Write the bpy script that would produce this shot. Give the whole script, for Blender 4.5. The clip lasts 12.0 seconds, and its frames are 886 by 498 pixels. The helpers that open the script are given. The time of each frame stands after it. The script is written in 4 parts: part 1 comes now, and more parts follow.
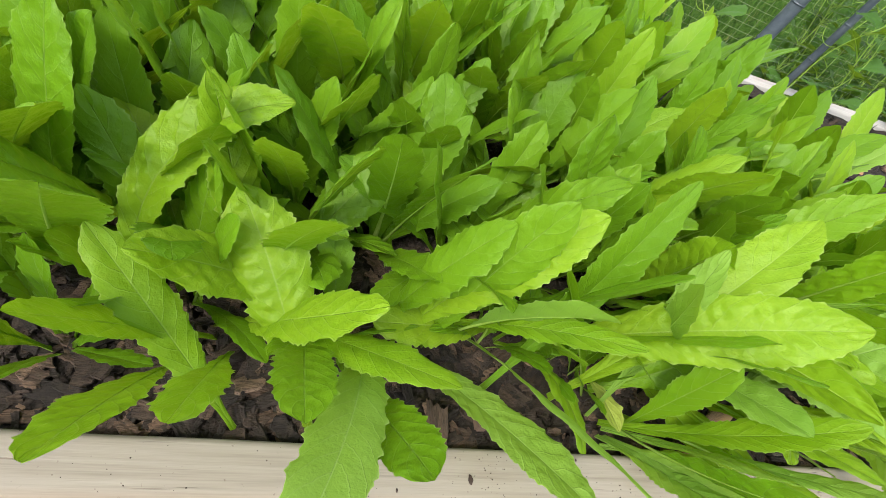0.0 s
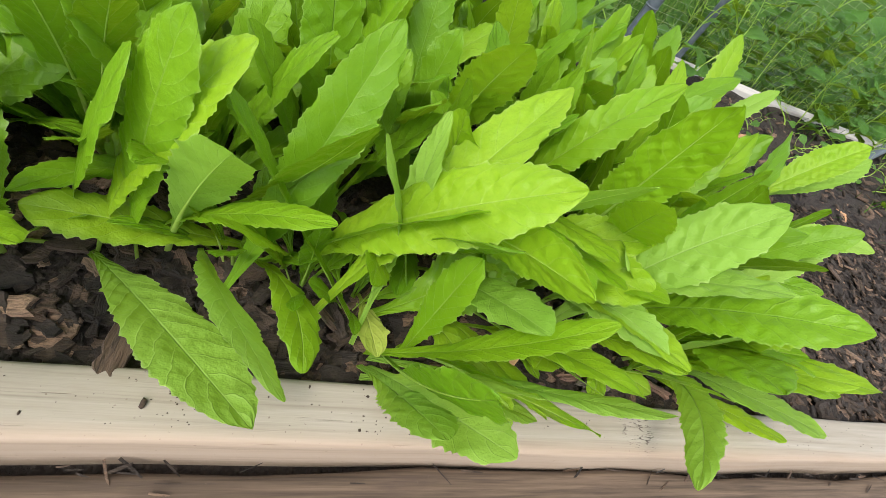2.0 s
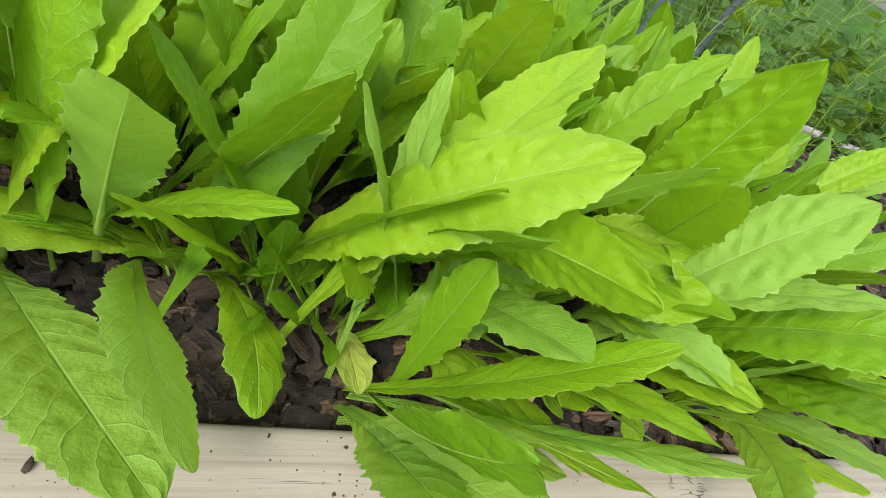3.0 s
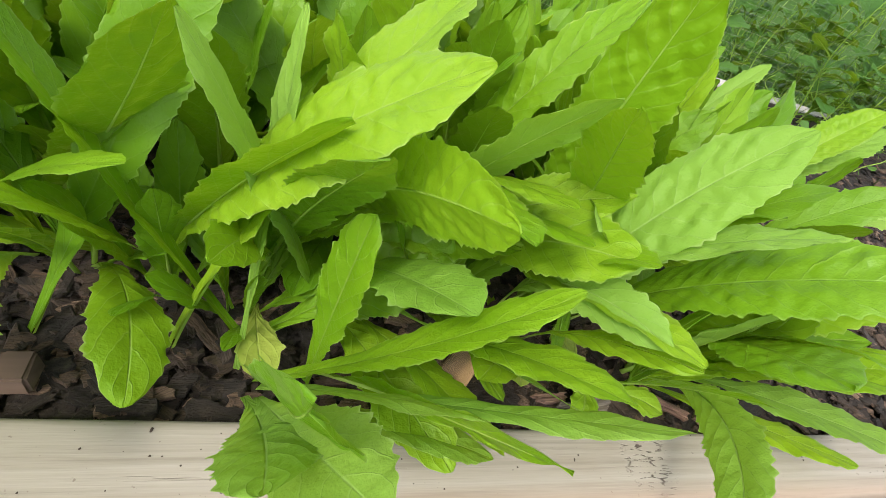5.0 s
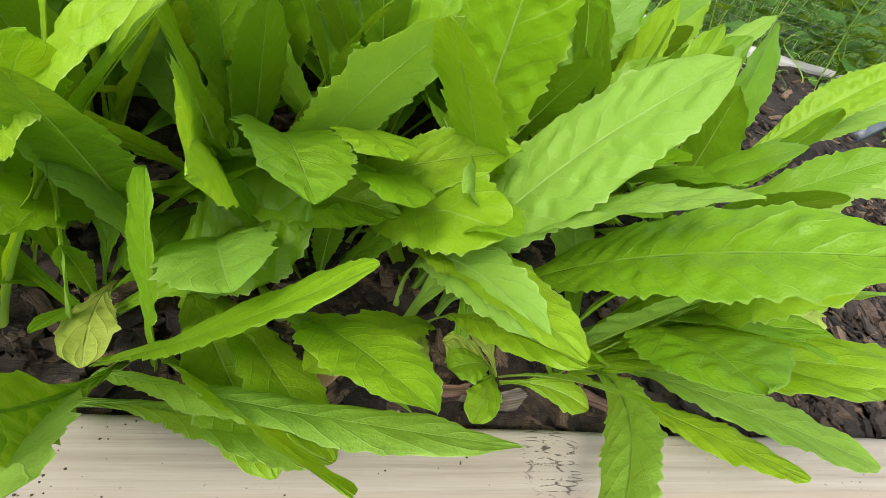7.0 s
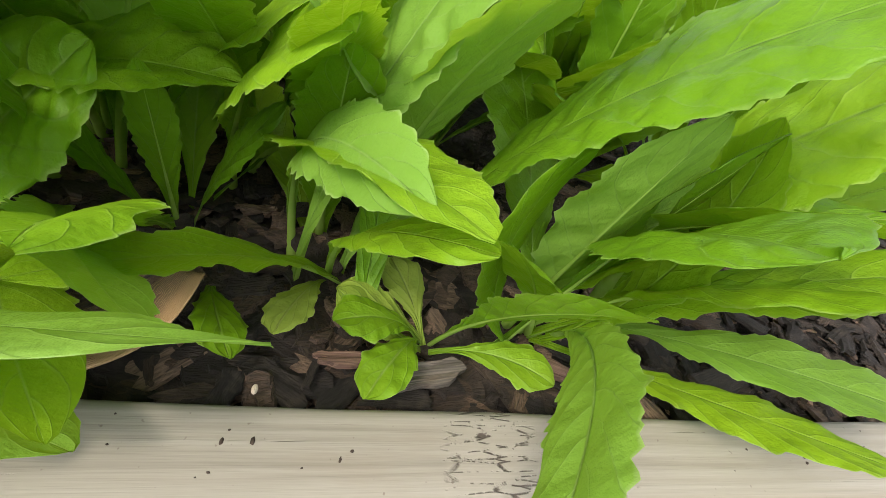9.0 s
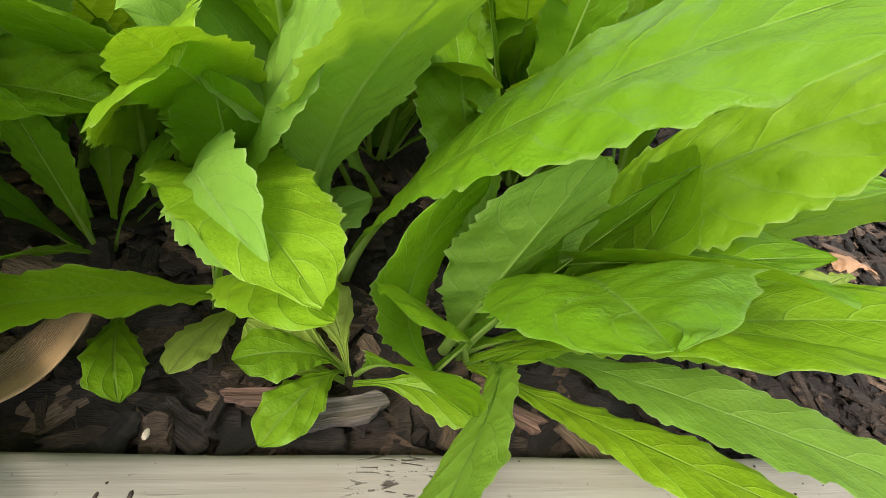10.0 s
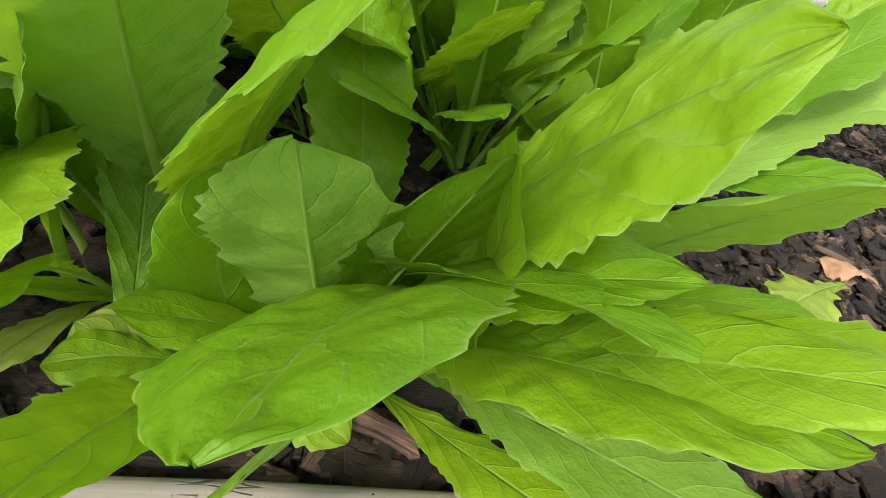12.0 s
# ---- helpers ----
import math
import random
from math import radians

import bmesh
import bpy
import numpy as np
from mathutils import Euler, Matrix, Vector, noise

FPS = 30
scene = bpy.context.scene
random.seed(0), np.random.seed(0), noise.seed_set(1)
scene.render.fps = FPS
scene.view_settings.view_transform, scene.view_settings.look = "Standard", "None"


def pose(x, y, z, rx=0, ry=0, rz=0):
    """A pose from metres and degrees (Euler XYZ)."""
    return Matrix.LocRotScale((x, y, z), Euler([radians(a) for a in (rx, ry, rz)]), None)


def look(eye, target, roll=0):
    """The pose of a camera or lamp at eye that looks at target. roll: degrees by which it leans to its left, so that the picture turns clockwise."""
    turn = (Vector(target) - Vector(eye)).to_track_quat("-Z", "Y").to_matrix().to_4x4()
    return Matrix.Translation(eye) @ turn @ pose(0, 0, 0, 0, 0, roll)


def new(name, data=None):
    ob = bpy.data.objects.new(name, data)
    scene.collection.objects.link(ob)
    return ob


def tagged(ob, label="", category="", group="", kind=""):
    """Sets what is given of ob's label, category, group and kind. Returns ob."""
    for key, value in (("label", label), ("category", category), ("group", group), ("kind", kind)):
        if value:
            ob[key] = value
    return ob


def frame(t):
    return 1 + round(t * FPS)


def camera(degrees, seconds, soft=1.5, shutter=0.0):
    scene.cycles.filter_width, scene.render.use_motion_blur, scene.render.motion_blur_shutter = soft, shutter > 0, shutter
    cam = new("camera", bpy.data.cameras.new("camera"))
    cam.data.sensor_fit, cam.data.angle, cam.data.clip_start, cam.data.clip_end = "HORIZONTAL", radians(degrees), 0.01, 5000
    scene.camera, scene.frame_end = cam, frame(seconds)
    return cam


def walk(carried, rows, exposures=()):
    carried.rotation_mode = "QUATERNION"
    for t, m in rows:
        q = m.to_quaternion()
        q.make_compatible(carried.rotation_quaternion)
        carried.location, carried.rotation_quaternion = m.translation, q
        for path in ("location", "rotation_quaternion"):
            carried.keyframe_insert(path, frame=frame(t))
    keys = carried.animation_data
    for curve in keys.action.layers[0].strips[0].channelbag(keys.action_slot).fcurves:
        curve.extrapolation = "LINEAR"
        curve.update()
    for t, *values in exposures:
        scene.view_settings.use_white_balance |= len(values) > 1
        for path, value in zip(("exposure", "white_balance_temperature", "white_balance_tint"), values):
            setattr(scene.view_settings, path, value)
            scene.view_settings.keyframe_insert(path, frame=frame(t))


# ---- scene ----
cam = camera(89.0, 12.0, soft=0.45)
PATH = [
    (0, (-0.12098, -0.06426, 0.29997), (0.04018, 0.28135, -0.16326), 29.71),
    (0.5, (-0.07501, -0.08663, 0.30776), (0.08880, 0.25732, -0.15577), 30.85),
    (1, (-0.01746, -0.07931, 0.29552), (0.15576, 0.26263, -0.16607), 31.95),
    (1.5, (0.01382, -0.08599, 0.27745), (0.20150, 0.25629, -0.17820), 32.95),
    (2, (0.04958, -0.10028, 0.26935), (0.24906, 0.25402, -0.17188), 33.09),
    (2.5, (0.06683, -0.08944, 0.24879), (0.26907, 0.28179, -0.17699), 32.25),
    (3, (0.06965, -0.07613, 0.21913), (0.26615, 0.31023, -0.19574), 30.75),
    (3.5, (0.08420, -0.07860, 0.21114), (0.27755, 0.31770, -0.19574), 29.19),
    (3.7, (0.09641, -0.08463, 0.21090), (0.28773, 0.31906, -0.18964), 28.36),
    (5.3, (0.12588, -0.08730, 0.20746), (0.30203, 0.31651, -0.19986), 24.06),
    (5.5, (0.12482, -0.09025, 0.21218), (0.29847, 0.31158, -0.19816), 23.73),
    (6, (0.13229, -0.10058, 0.23454), (0.29480, 0.29529, -0.18603), 23.06),
    (6.5, (0.17436, -0.07623, 0.20789), (0.32629, 0.31529, -0.22064), 22.95),
    (6.7, (0.18917, -0.07552, 0.20547), (0.34013, 0.31364, -0.22553), 23.07),
    (8.3, (0.23612, -0.06468, 0.15051), (0.37427, 0.34736, -0.26318), 19.88),
    (8.5, (0.24355, -0.06713, 0.14387), (0.38182, 0.34906, -0.26561), 19.52),
    (9, (0.26613, -0.06639, 0.13355), (0.40128, 0.35503, -0.27159), 18.52),
    (9.5, (0.28714, -0.05817, 0.13586), (0.41910, 0.36093, -0.27273), 18.04),
    (10, (0.29810, -0.05269, 0.14199), (0.41908, 0.36224, -0.27418), 17.07),
    (10.5, (0.30826, -0.05394, 0.15560), (0.41588, 0.34716, -0.27746), 16.25),
    (11, (0.31766, -0.04429, 0.16267), (0.41930, 0.35488, -0.27360), 16.32),
    (11.5, (0.33308, -0.03375, 0.15057), (0.42803, 0.36873, -0.28417), 16.54),
    (12, (0.34962, -0.03597, 0.13962), (0.43855, 0.36314, -0.29946), 16.26),
]
walk(cam, [(t, look(eye, target, roll)) for t, eye, target, roll in PATH])

# ---- light: bright hazy daylight ----
SUN_ELEVATION, SUN_AZIMUTH = 54.0, 226.0
world = bpy.data.worlds.new("sky")
scene.world = world
world.use_nodes = True
wn = world.node_tree.nodes
sky = wn.new("ShaderNodeTexSky")
sky.sky_type = "NISHITA"
sky.sun_disc = False
sky.sun_elevation = radians(SUN_ELEVATION)
sky.sun_rotation = radians(90 - SUN_AZIMUTH)
sky.air_density, sky.dust_density, sky.ozone_density = 1.0, 3.0, 1.0
haze = wn.new("ShaderNodeHueSaturation")
haze.inputs["Saturation"].default_value = 0.42
world.node_tree.links.new(sky.outputs[0], haze.inputs["Color"])
world.node_tree.links.new(haze.outputs[0], wn["Background"].inputs[0])
wn["Background"].inputs[1].default_value = 0.285
sun_data = bpy.data.lights.new("sun", "SUN")
sun_data.energy, sun_data.angle, sun_data.color = 1.3, radians(8), (1.0, 0.93, 0.80)
sun = new("sun", sun_data)
se, sa = radians(SUN_ELEVATION), radians(SUN_AZIMUTH)
sun.matrix_world = look((2 * math.cos(se) * math.cos(sa), 2 * math.cos(se) * math.sin(sa), 2 * math.sin(se)), (0, 0, 0))
scene.view_settings.exposure = 0.50
scene.view_settings.use_white_balance = True
scene.view_settings.white_balance_temperature = 6550


# ---- materials ----
class Mat:
    """A small helper round one node material."""

    def __init__(self, name, rough=0.6):
        self.m = bpy.data.materials.new(name)
        self.m.use_nodes = True
        self.t = self.m.node_tree
        self.p = self.t.nodes["Principled BSDF"]
        self.p.inputs["Roughness"].default_value = rough

    def n(self, kind, **values):
        node = self.t.nodes.new("ShaderNode" + kind)
        for key, value in values.items():
            node.inputs[key.replace("_", " ")].default_value = value
        return node

    def link(self, a, b):
        self.t.links.new(a, b)

    def coords(self, scale=(1, 1, 1), kind="Object"):
        c, m = self.n("TexCoord"), self.n("Mapping")
        m.inputs["Scale"].default_value = scale
        self.link(c.outputs[kind], m.inputs[0])
        return m.outputs[0]

    def noise(self, where, scale, detail=4.0, rough=0.55, distort=0.0):
        node = self.n("TexNoise", Scale=scale, Detail=detail, Roughness=rough, Distortion=distort)
        if where is not None:
            self.link(where, node.inputs["Vector"])
        return node.outputs[0]

    def ramp(self, fac, stops):
        node = self.n("ValToRGB")
        r = node.color_ramp
        while len(r.elements) < len(stops):
            r.elements.new(0.5)
        for e, (at, col) in zip(r.elements, stops):
            e.position, e.color = at, (*col, 1) if len(col) == 3 else col
        self.link(fac, node.inputs[0])
        return node.outputs[0]

    def math(self, op, a, b=None, c=None, clamp=False):
        node = self.n("Math")
        node.operation, node.use_clamp = op, clamp
        for k, v in enumerate((a, b, c)):
            if v is None:
                continue
            if isinstance(v, (int, float)):
                node.inputs[k].default_value = v
            else:
                self.link(v, node.inputs[k])
        return node.outputs[0]

    def mix(self, fac, a, b, blend="MIX"):
        node = self.t.nodes.new("ShaderNodeMix")
        node.data_type, node.blend_type = "RGBA", blend
        for k, v in ((0, fac), (6, a), (7, b)):
            if isinstance(v, (int, float)):
                node.inputs[k].default_value = v
            elif isinstance(v, tuple):
                node.inputs[k].default_value = (*v, 1)
            else:
                self.link(v, node.inputs[k])
        return node.outputs[2]

    def colour(self, socket):
        self.link(socket, self.p.inputs["Base Color"])

    def bump(self, height, strength, distance):
        node = self.n("Bump", Strength=strength, Distance=distance)
        self.link(height, node.inputs["Height"])
        self.link(node.outputs[0], self.p.inputs["Normal"])
        return node.outputs[0]


def leaf_material(name, low, high, pale, translucent=0.4, rough=0.42):
    """Thin leaf tissue: netted veins, a pale midrib, light that comes through the blade."""
    k = Mat(name, rough)
    uv = k.n("UVMap")
    uv.uv_map = "blade"
    sep = k.n("SeparateXYZ")
    k.link(uv.outputs[0], sep.inputs[0])
    across = k.math("ABSOLUTE", k.math("SUBTRACT", sep.outputs[0], 0.5))
    across = k.math("MULTIPLY", across, 2.0)
    along = sep.outputs[1]
    info = k.n("ObjectInfo")
    where = k.coords()
    wob = k.noise(where, 60, 3)
    # side veins leave the midrib forwards and curve along the edge
    lane = k.math("SUBTRACT", along, k.math("MULTIPLY", k.math("POWER", across, 1.3), 0.15))
    lane = k.math("ADD", lane, k.math("MULTIPLY", k.math("SUBTRACT", wob, 0.5), 0.07))
    lane = k.math("ADD", k.math("MULTIPLY", lane, 12.0), k.math("MULTIPLY", k.math("GREATER_THAN", sep.outputs[0], 0.5), 0.45))
    saw = k.math("ABSOLUTE", k.math("SUBTRACT", k.math("FRACT", lane), 0.5))
    vein = k.math("SUBTRACT", 1.0, k.math("MULTIPLY", k.math("SUBTRACT", 0.5, saw), 14.0), clamp=True)
    pillow = k.math("SINE", k.math("MULTIPLY", k.math("SUBTRACT", 0.5, saw), 3.14))
    rib = k.math("SUBTRACT", 1.0, k.math("MULTIPLY", across, k.math("ADD", 9.0, k.math("MULTIPLY", along, 22.0))), clamp=True)
    net = k.n("TexVoronoi", Scale=210.0)
    net.feature = "DISTANCE_TO_EDGE"
    k.link(where, net.inputs["Vector"])
    cell = k.math("MULTIPLY", net.outputs["Distance"], 3.0, clamp=True)
    patch = k.noise(where, 28, 3)
    tone = k.math("ADD", k.math("MULTIPLY", patch, 0.7), k.math("MULTIPLY", info.outputs["Random"], 0.5))
    base = k.ramp(tone, ((0.25, low), (0.85, high)))
    base = k.mix(k.math("MULTIPLY", vein, 0.20), base, pale)
    base = k.mix(k.math("MULTIPLY", rib, 0.55), base, pale)
    # thin bright outline painted into the blade's edge, like light catching it
    rim_light = k.math("MULTIPLY", k.math("SUBTRACT", across, 0.965), 26.0, clamp=True)
    base = k.mix(k.math("MULTIPLY", rim_light, 0.9), base, pale)
    fine = k.noise(where, 900, 2)
    base = k.mix(k.math("MULTIPLY", fine, 0.34), base, low)
    base = k.mix(k.math("MULTIPLY", k.math("SUBTRACT", 1.0, cell), 0.26), base, low)
    k.colour(base)
    puff = k.n("TexVoronoi", Scale=125.0, Randomness=0.9)
    puff.feature = "SMOOTH_F1"
    k.link(where, puff.inputs["Vector"])
    # some leaves are blistered between the veins, some nearly smooth
    crisp = k.math("ADD", 0.25, k.math("MULTIPLY", k.math("POWER", k.math("FRACT", k.math("MULTIPLY", info.outputs["Random"], 5.7)), 2.0), 0.9))
    blade = k.math("MULTIPLY", k.math("SUBTRACT", 1.0, rib), crisp)
    h = k.math("MULTIPLY", pillow, 0.14)
    h = k.math("SUBTRACT", h, k.math("MULTIPLY", puff.outputs["Distance"], 0.75))
    h = k.math("ADD", h, k.math("MULTIPLY", cell, 0.04))
    h = k.math("MULTIPLY", h, blade)
    h = k.math("ADD", h, k.math("ADD", k.math("MULTIPLY", k.noise(where, 95, 4), 0.45), k.math("MULTIPLY", k.noise(where, 520, 3), 0.16)))
    h = k.math("SUBTRACT", h, k.math("MULTIPLY", k.math("POWER", vein, 2.0), 0.05))
    normal = k.bump(h, 0.85, 0.0028)
    k.p.inputs["Specular IOR Level"].default_value = 0.24
    trans = k.n("BsdfTranslucent")
    glow = k.mix(0.75, base, (0.43, 0.66, 0.014), "MIX")
    k.link(glow, trans.inputs[0])
    k.link(normal, trans.inputs["Normal"])
    both = k.n("MixShader")
    both.inputs[0].default_value = translucent
    k.link(k.p.outputs[0], both.inputs[1])
    k.link(trans.outputs[0], both.inputs[2])
    k.link(both.outputs[0], k.t.nodes["Material Output"].inputs["Surface"])
    return k.m


LEAF = leaf_material("lettuce_leaf", (0.130, 0.285, 0.007), (0.268, 0.42, 0.020), (0.43, 0.53, 0.17), 0.34, 0.40)
# pale leaf undersides; also lends a few front-lit leaves brightness through their colour
MINT_LEAF = leaf_material("pale_underside_lit_leaf", (0.175, 0.335, 0.038), (0.255, 0.415, 0.068), (0.45, 0.56, 0.22), 0.36, 0.55)
# darker, less translucent copy of the leaf: shade among the foliage put into its colour
DEEP_SHADED_LEAF = leaf_material("deep_shaded_leaf", (0.085, 0.205, 0.006), (0.15, 0.29, 0.010), (0.28, 0.40, 0.10), 0.22, 0.4)
PALE_LEAF = leaf_material("yellowing_leaf", (0.30, 0.42, 0.05), (0.42, 0.48, 0.10), (0.55, 0.58, 0.22))
PEA_LEAF = leaf_material("pea_leaf", (0.035, 0.105, 0.016), (0.075, 0.175, 0.032), (0.15, 0.25, 0.08), 0.28, 0.55)


def stalk_material():
    k = Mat("pale_stalk", 0.45)
    where = k.coords()
    k.colour(k.ramp(k.noise(where, 160, 3), ((0.3, (0.30, 0.47, 0.06)), (0.75, (0.45, 0.60, 0.17)))))
    k.bump(k.noise(where, 400, 2), 0.2, 0.001)
    trans = k.n("BsdfTranslucent", Color=(0.50, 0.68, 0.10, 1))
    both = k.n("MixShader")
    both.inputs[0].default_value = 0.5
    k.link(k.p.outputs[0], both.inputs[1])
    k.link(trans.outputs[0], both.inputs[2])
    k.link(both.outputs[0], k.t.nodes["Material Output"].inputs["Surface"])
    return k.m


STALK = stalk_material()


def wood_material(name, dark, mid, light, grain=1.0, rough=0.75, stain=(0.2, 0.13, 0.08), stained=0.5, knot=None, unit=1.0):
    """Sawn timber with the grain along x: streaks, checks, stains and raised fibres."""
    k = Mat(name, rough)
    long = k.coords((2.2 * unit, 60 * unit, 60 * unit))
    fine = k.coords((9 * unit, 420 * unit, 420 * unit))
    streak = k.noise(long, 1.6 * grain, 6, 0.62, 0.4)
    fibre = k.noise(fine, 1.0, 4, 0.6)
    tone = k.math("ADD", k.math("MULTIPLY", streak, 0.65), k.math("MULTIPLY", fibre, 0.35))
    base = k.ramp(tone, ((0.30, dark), (0.47, mid), (0.66, light)))
    blot = k.noise(k.coords((5 * unit, 16 * unit, 16 * unit)), 2.0, 5, 0.65)
    base = k.mix(k.math("MULTIPLY", k.ramp(blot, ((0.56, (0, 0, 0)), (0.74, (1, 1, 1)))), stained), base, stain)
    speck = k.noise(k.coords((unit, unit, unit)), 330, 2)
    base = k.mix(k.math("MULTIPLY", k.ramp(speck, ((0.70, (0, 0, 0)), (0.76, (1, 1, 1)))), 0.6), base, (0.10, 0.07, 0.05))
    check = k.noise(k.coords((14.0 * unit, 520 * unit, 520 * unit)), 1.0, 3, 0.5, 0.3)
    gap = k.ramp(check, ((0.70, (0, 0, 0)), (0.745, (1, 1, 1))))
    base = k.mix(k.math("MULTIPLY", gap, 0.6), base, (0.12, 0.08, 0.055))
    h = k.math("SUBTRACT", tone, k.math("MULTIPLY", gap, 1.4))
    if knot:
        # a rough grey patch where the grain turns round a knot, with short checks across
        here = k.n("SeparateXYZ")
        k.link(k.coords(), here.inputs[0])
        wob = k.math("MULTIPLY", k.math("SUBTRACT", k.noise(k.coords(), 130, 4), 0.5), 0.012)
        dx = k.math("ADD", k.math("SUBTRACT", here.outputs[0], knot[0]), wob)
        dy = k.math("ADD", k.math("SUBTRACT", here.outputs[1], knot[1]), wob)
        far = k.math("SQRT", k.math("ADD", k.math("POWER", k.math("MULTIPLY", dx, 58.0), 2.0), k.math("POWER", k.math("MULTIPLY", dy, 40.0), 2.0)))
        inside = k.ramp(far, ((0.55, (1, 1, 1)), (1.0, (0, 0, 0))))
        shards = k.n("TexVoronoi", Scale=1.0)
        shards.feature = "DISTANCE_TO_EDGE"
        k.link(k.coords((75, 430, 430)), shards.inputs["Vector"])
        torn = k.noise(k.coords(), 170, 3, 0.7)
        line = k.math("MULTIPLY", k.ramp(shards.outputs["Distance"], ((0.03, (1, 1, 1)), (0.085, (0, 0, 0)))), k.ramp(torn, ((0.47, (0, 0, 0)), (0.55, (1, 1, 1)))))
        base = k.mix(k.math("MULTIPLY", inside, 0.35), base, (0.30, 0.27, 0.22))
        cut = k.math("MULTIPLY", line, inside)
        base = k.mix(k.math("MULTIPLY", cut, 0.9), base, (0.045, 0.03, 0.022))
        h = k.math("SUBTRACT", h, k.math("MULTIPLY", cut, 1.6))
        edge = k.ramp(k.math("MULTIPLY", here.outputs[1], -1.0), ((0.029, (0, 0, 0)), (0.034, (1, 1, 1))))
        base = k.mix(k.math("MULTIPLY", edge, 0.35), base, (0.34, 0.21, 0.14))
    k.colour(base)
    k.bump(h, 0.55, 0.0012)
    return k.m


BOARD = wood_material("weathered_pine", (0.165, 0.142, 0.105), (0.265, 0.236, 0.188), (0.325, 0.295, 0.243), 1.0, 0.8, (0.23, 0.185, 0.135), 0.4, (0.319, -0.014))
FAR_BOARD = wood_material("grey_white_pine", (0.30, 0.28, 0.26), (0.43, 0.41, 0.39), (0.54, 0.52, 0.50), 1.2, 0.8, (0.40, 0.28, 0.22), 0.5)
RED_WOOD = wood_material("damp_red_wood", (0.10, 0.05, 0.035), (0.19, 0.09, 0.06), (0.28, 0.15, 0.10), 1.2, 0.85, (0.07, 0.04, 0.03), 0.6)
SLEEPER = wood_material("old_brown_timber", (0.022, 0.015, 0.010), (0.075, 0.052, 0.034), (0.155, 0.11, 0.075), 2.6, 0.88, (0.06, 0.04, 0.03), 0.7)


def bark_material(name, unit):
    k = Mat(name, 0.85)
    info = k.n("ObjectInfo")
    geo = k.n("NewGeometry")
    pick = k.math("FRACT", k.math("ADD", info.outputs["Random"], geo.outputs["Random Per Island"]))
    base = k.ramp(pick, ((0.0, (0.012, 0.009, 0.006)), (0.45, (0.034, 0.023, 0.015)), (0.72, (0.072, 0.046, 0.029)), (0.90, (0.17, 0.106, 0.066)), (1.0, (0.32, 0.21, 0.135))))
    fib = k.noise(k.coords((90 * unit, 750 * unit, 750 * unit)), 1.0, 5, 0.7, 0.6)
    blot = k.noise(k.coords((unit, unit, unit)), 130, 3)
    base = k.mix(k.math("MULTIPLY", k.ramp(fib, ((0.42, (0, 0, 0)), (0.66, (1, 1, 1)))), 0.8), base, (0.022, 0.016, 0.013))
    base = k.mix(k.math("MULTIPLY", k.ramp(blot, ((0.5, (0, 0, 0)), (0.7, (1, 1, 1)))), 0.18), base, (0.20, 0.145, 0.11))
    k.colour(base)
    k.bump(fib, 1.0, 0.003)
    return k.m


BARK = bark_material("bark", 1.0)
BARK_FLAKE = bark_material("bark_flake", 0.03)


def soil_material():
    k = Mat("dark_soil", 0.95)
    where = k.coords()
    base = k.ramp(k.noise(where, 90, 6, 0.7), ((0.3, (0.012, 0.009, 0.007)), (0.7, (0.05, 0.036, 0.027))))
    crumb = k.n("TexVoronoi", Scale=260.0)
    k.link(where, crumb.inputs["Vector"])
    k.colour(k.mix(0.35, base, k.ramp(crumb.outputs["Distance"], ((0.0, (0.06, 0.042, 0.03)), (0.6, (0.008, 0.006, 0.005))))))
    k.bump(k.math("ADD", k.noise(where, 140, 6, 0.7), k.math("MULTIPLY", crumb.outputs["Distance"], -0.7)), 0.9, 0.006)
    return k.m


SOIL = soil_material()


def plain_material(name, low, high, scale=60.0, rough=0.6, metal=0.0, relief=0.0006):
    k = Mat(name, rough)
    where = k.coords()
    k.colour(k.ramp(k.noise(where, scale, 5, 0.6), ((0.3, low), (0.72, high))))
    k.bump(k.noise(where, scale * 5, 3), 0.35, relief)
    k.p.inputs["Metallic"].default_value = metal
    return k.m


GRASS_GROUND = plain_material("lawn_ground", (0.025, 0.06, 0.009), (0.06, 0.125, 0.02), 35, 0.95, 0, 0.01)
GRASS_GROUND.node_tree.nodes["Principled BSDF"].inputs["Specular IOR Level"].default_value = 0.05


def grass_material():
    k = Mat("grass_blade", 0.6)
    k.p.inputs["Specular IOR Level"].default_value = 0.12
    geo = k.n("NewGeometry")
    k.colour(k.ramp(geo.outputs["Random Per Island"], ((0.0, (0.022, 0.062, 0.008)), (0.5, (0.048, 0.12, 0.014)), (0.9, (0.085, 0.17, 0.025)), (1.0, (0.18, 0.20, 0.06)))))
    return k.m


GRASS = grass_material()
POLE = plain_material("dark_coated_steel", (0.045, 0.06, 0.075), (0.09, 0.11, 0.13), 90, 0.38)
WIRE = plain_material("netting", (0.20, 0.25, 0.13), (0.36, 0.42, 0.25), 200, 0.5)
DRY = plain_material("dry_leaf", (0.26, 0.13, 0.06), (0.48, 0.28, 0.15), 120, 0.8, 0, 0.002)
CRUMB = plain_material("soil_crumb", (0.02, 0.013, 0.01), (0.07, 0.045, 0.03), 400, 0.95, 0, 0.002)


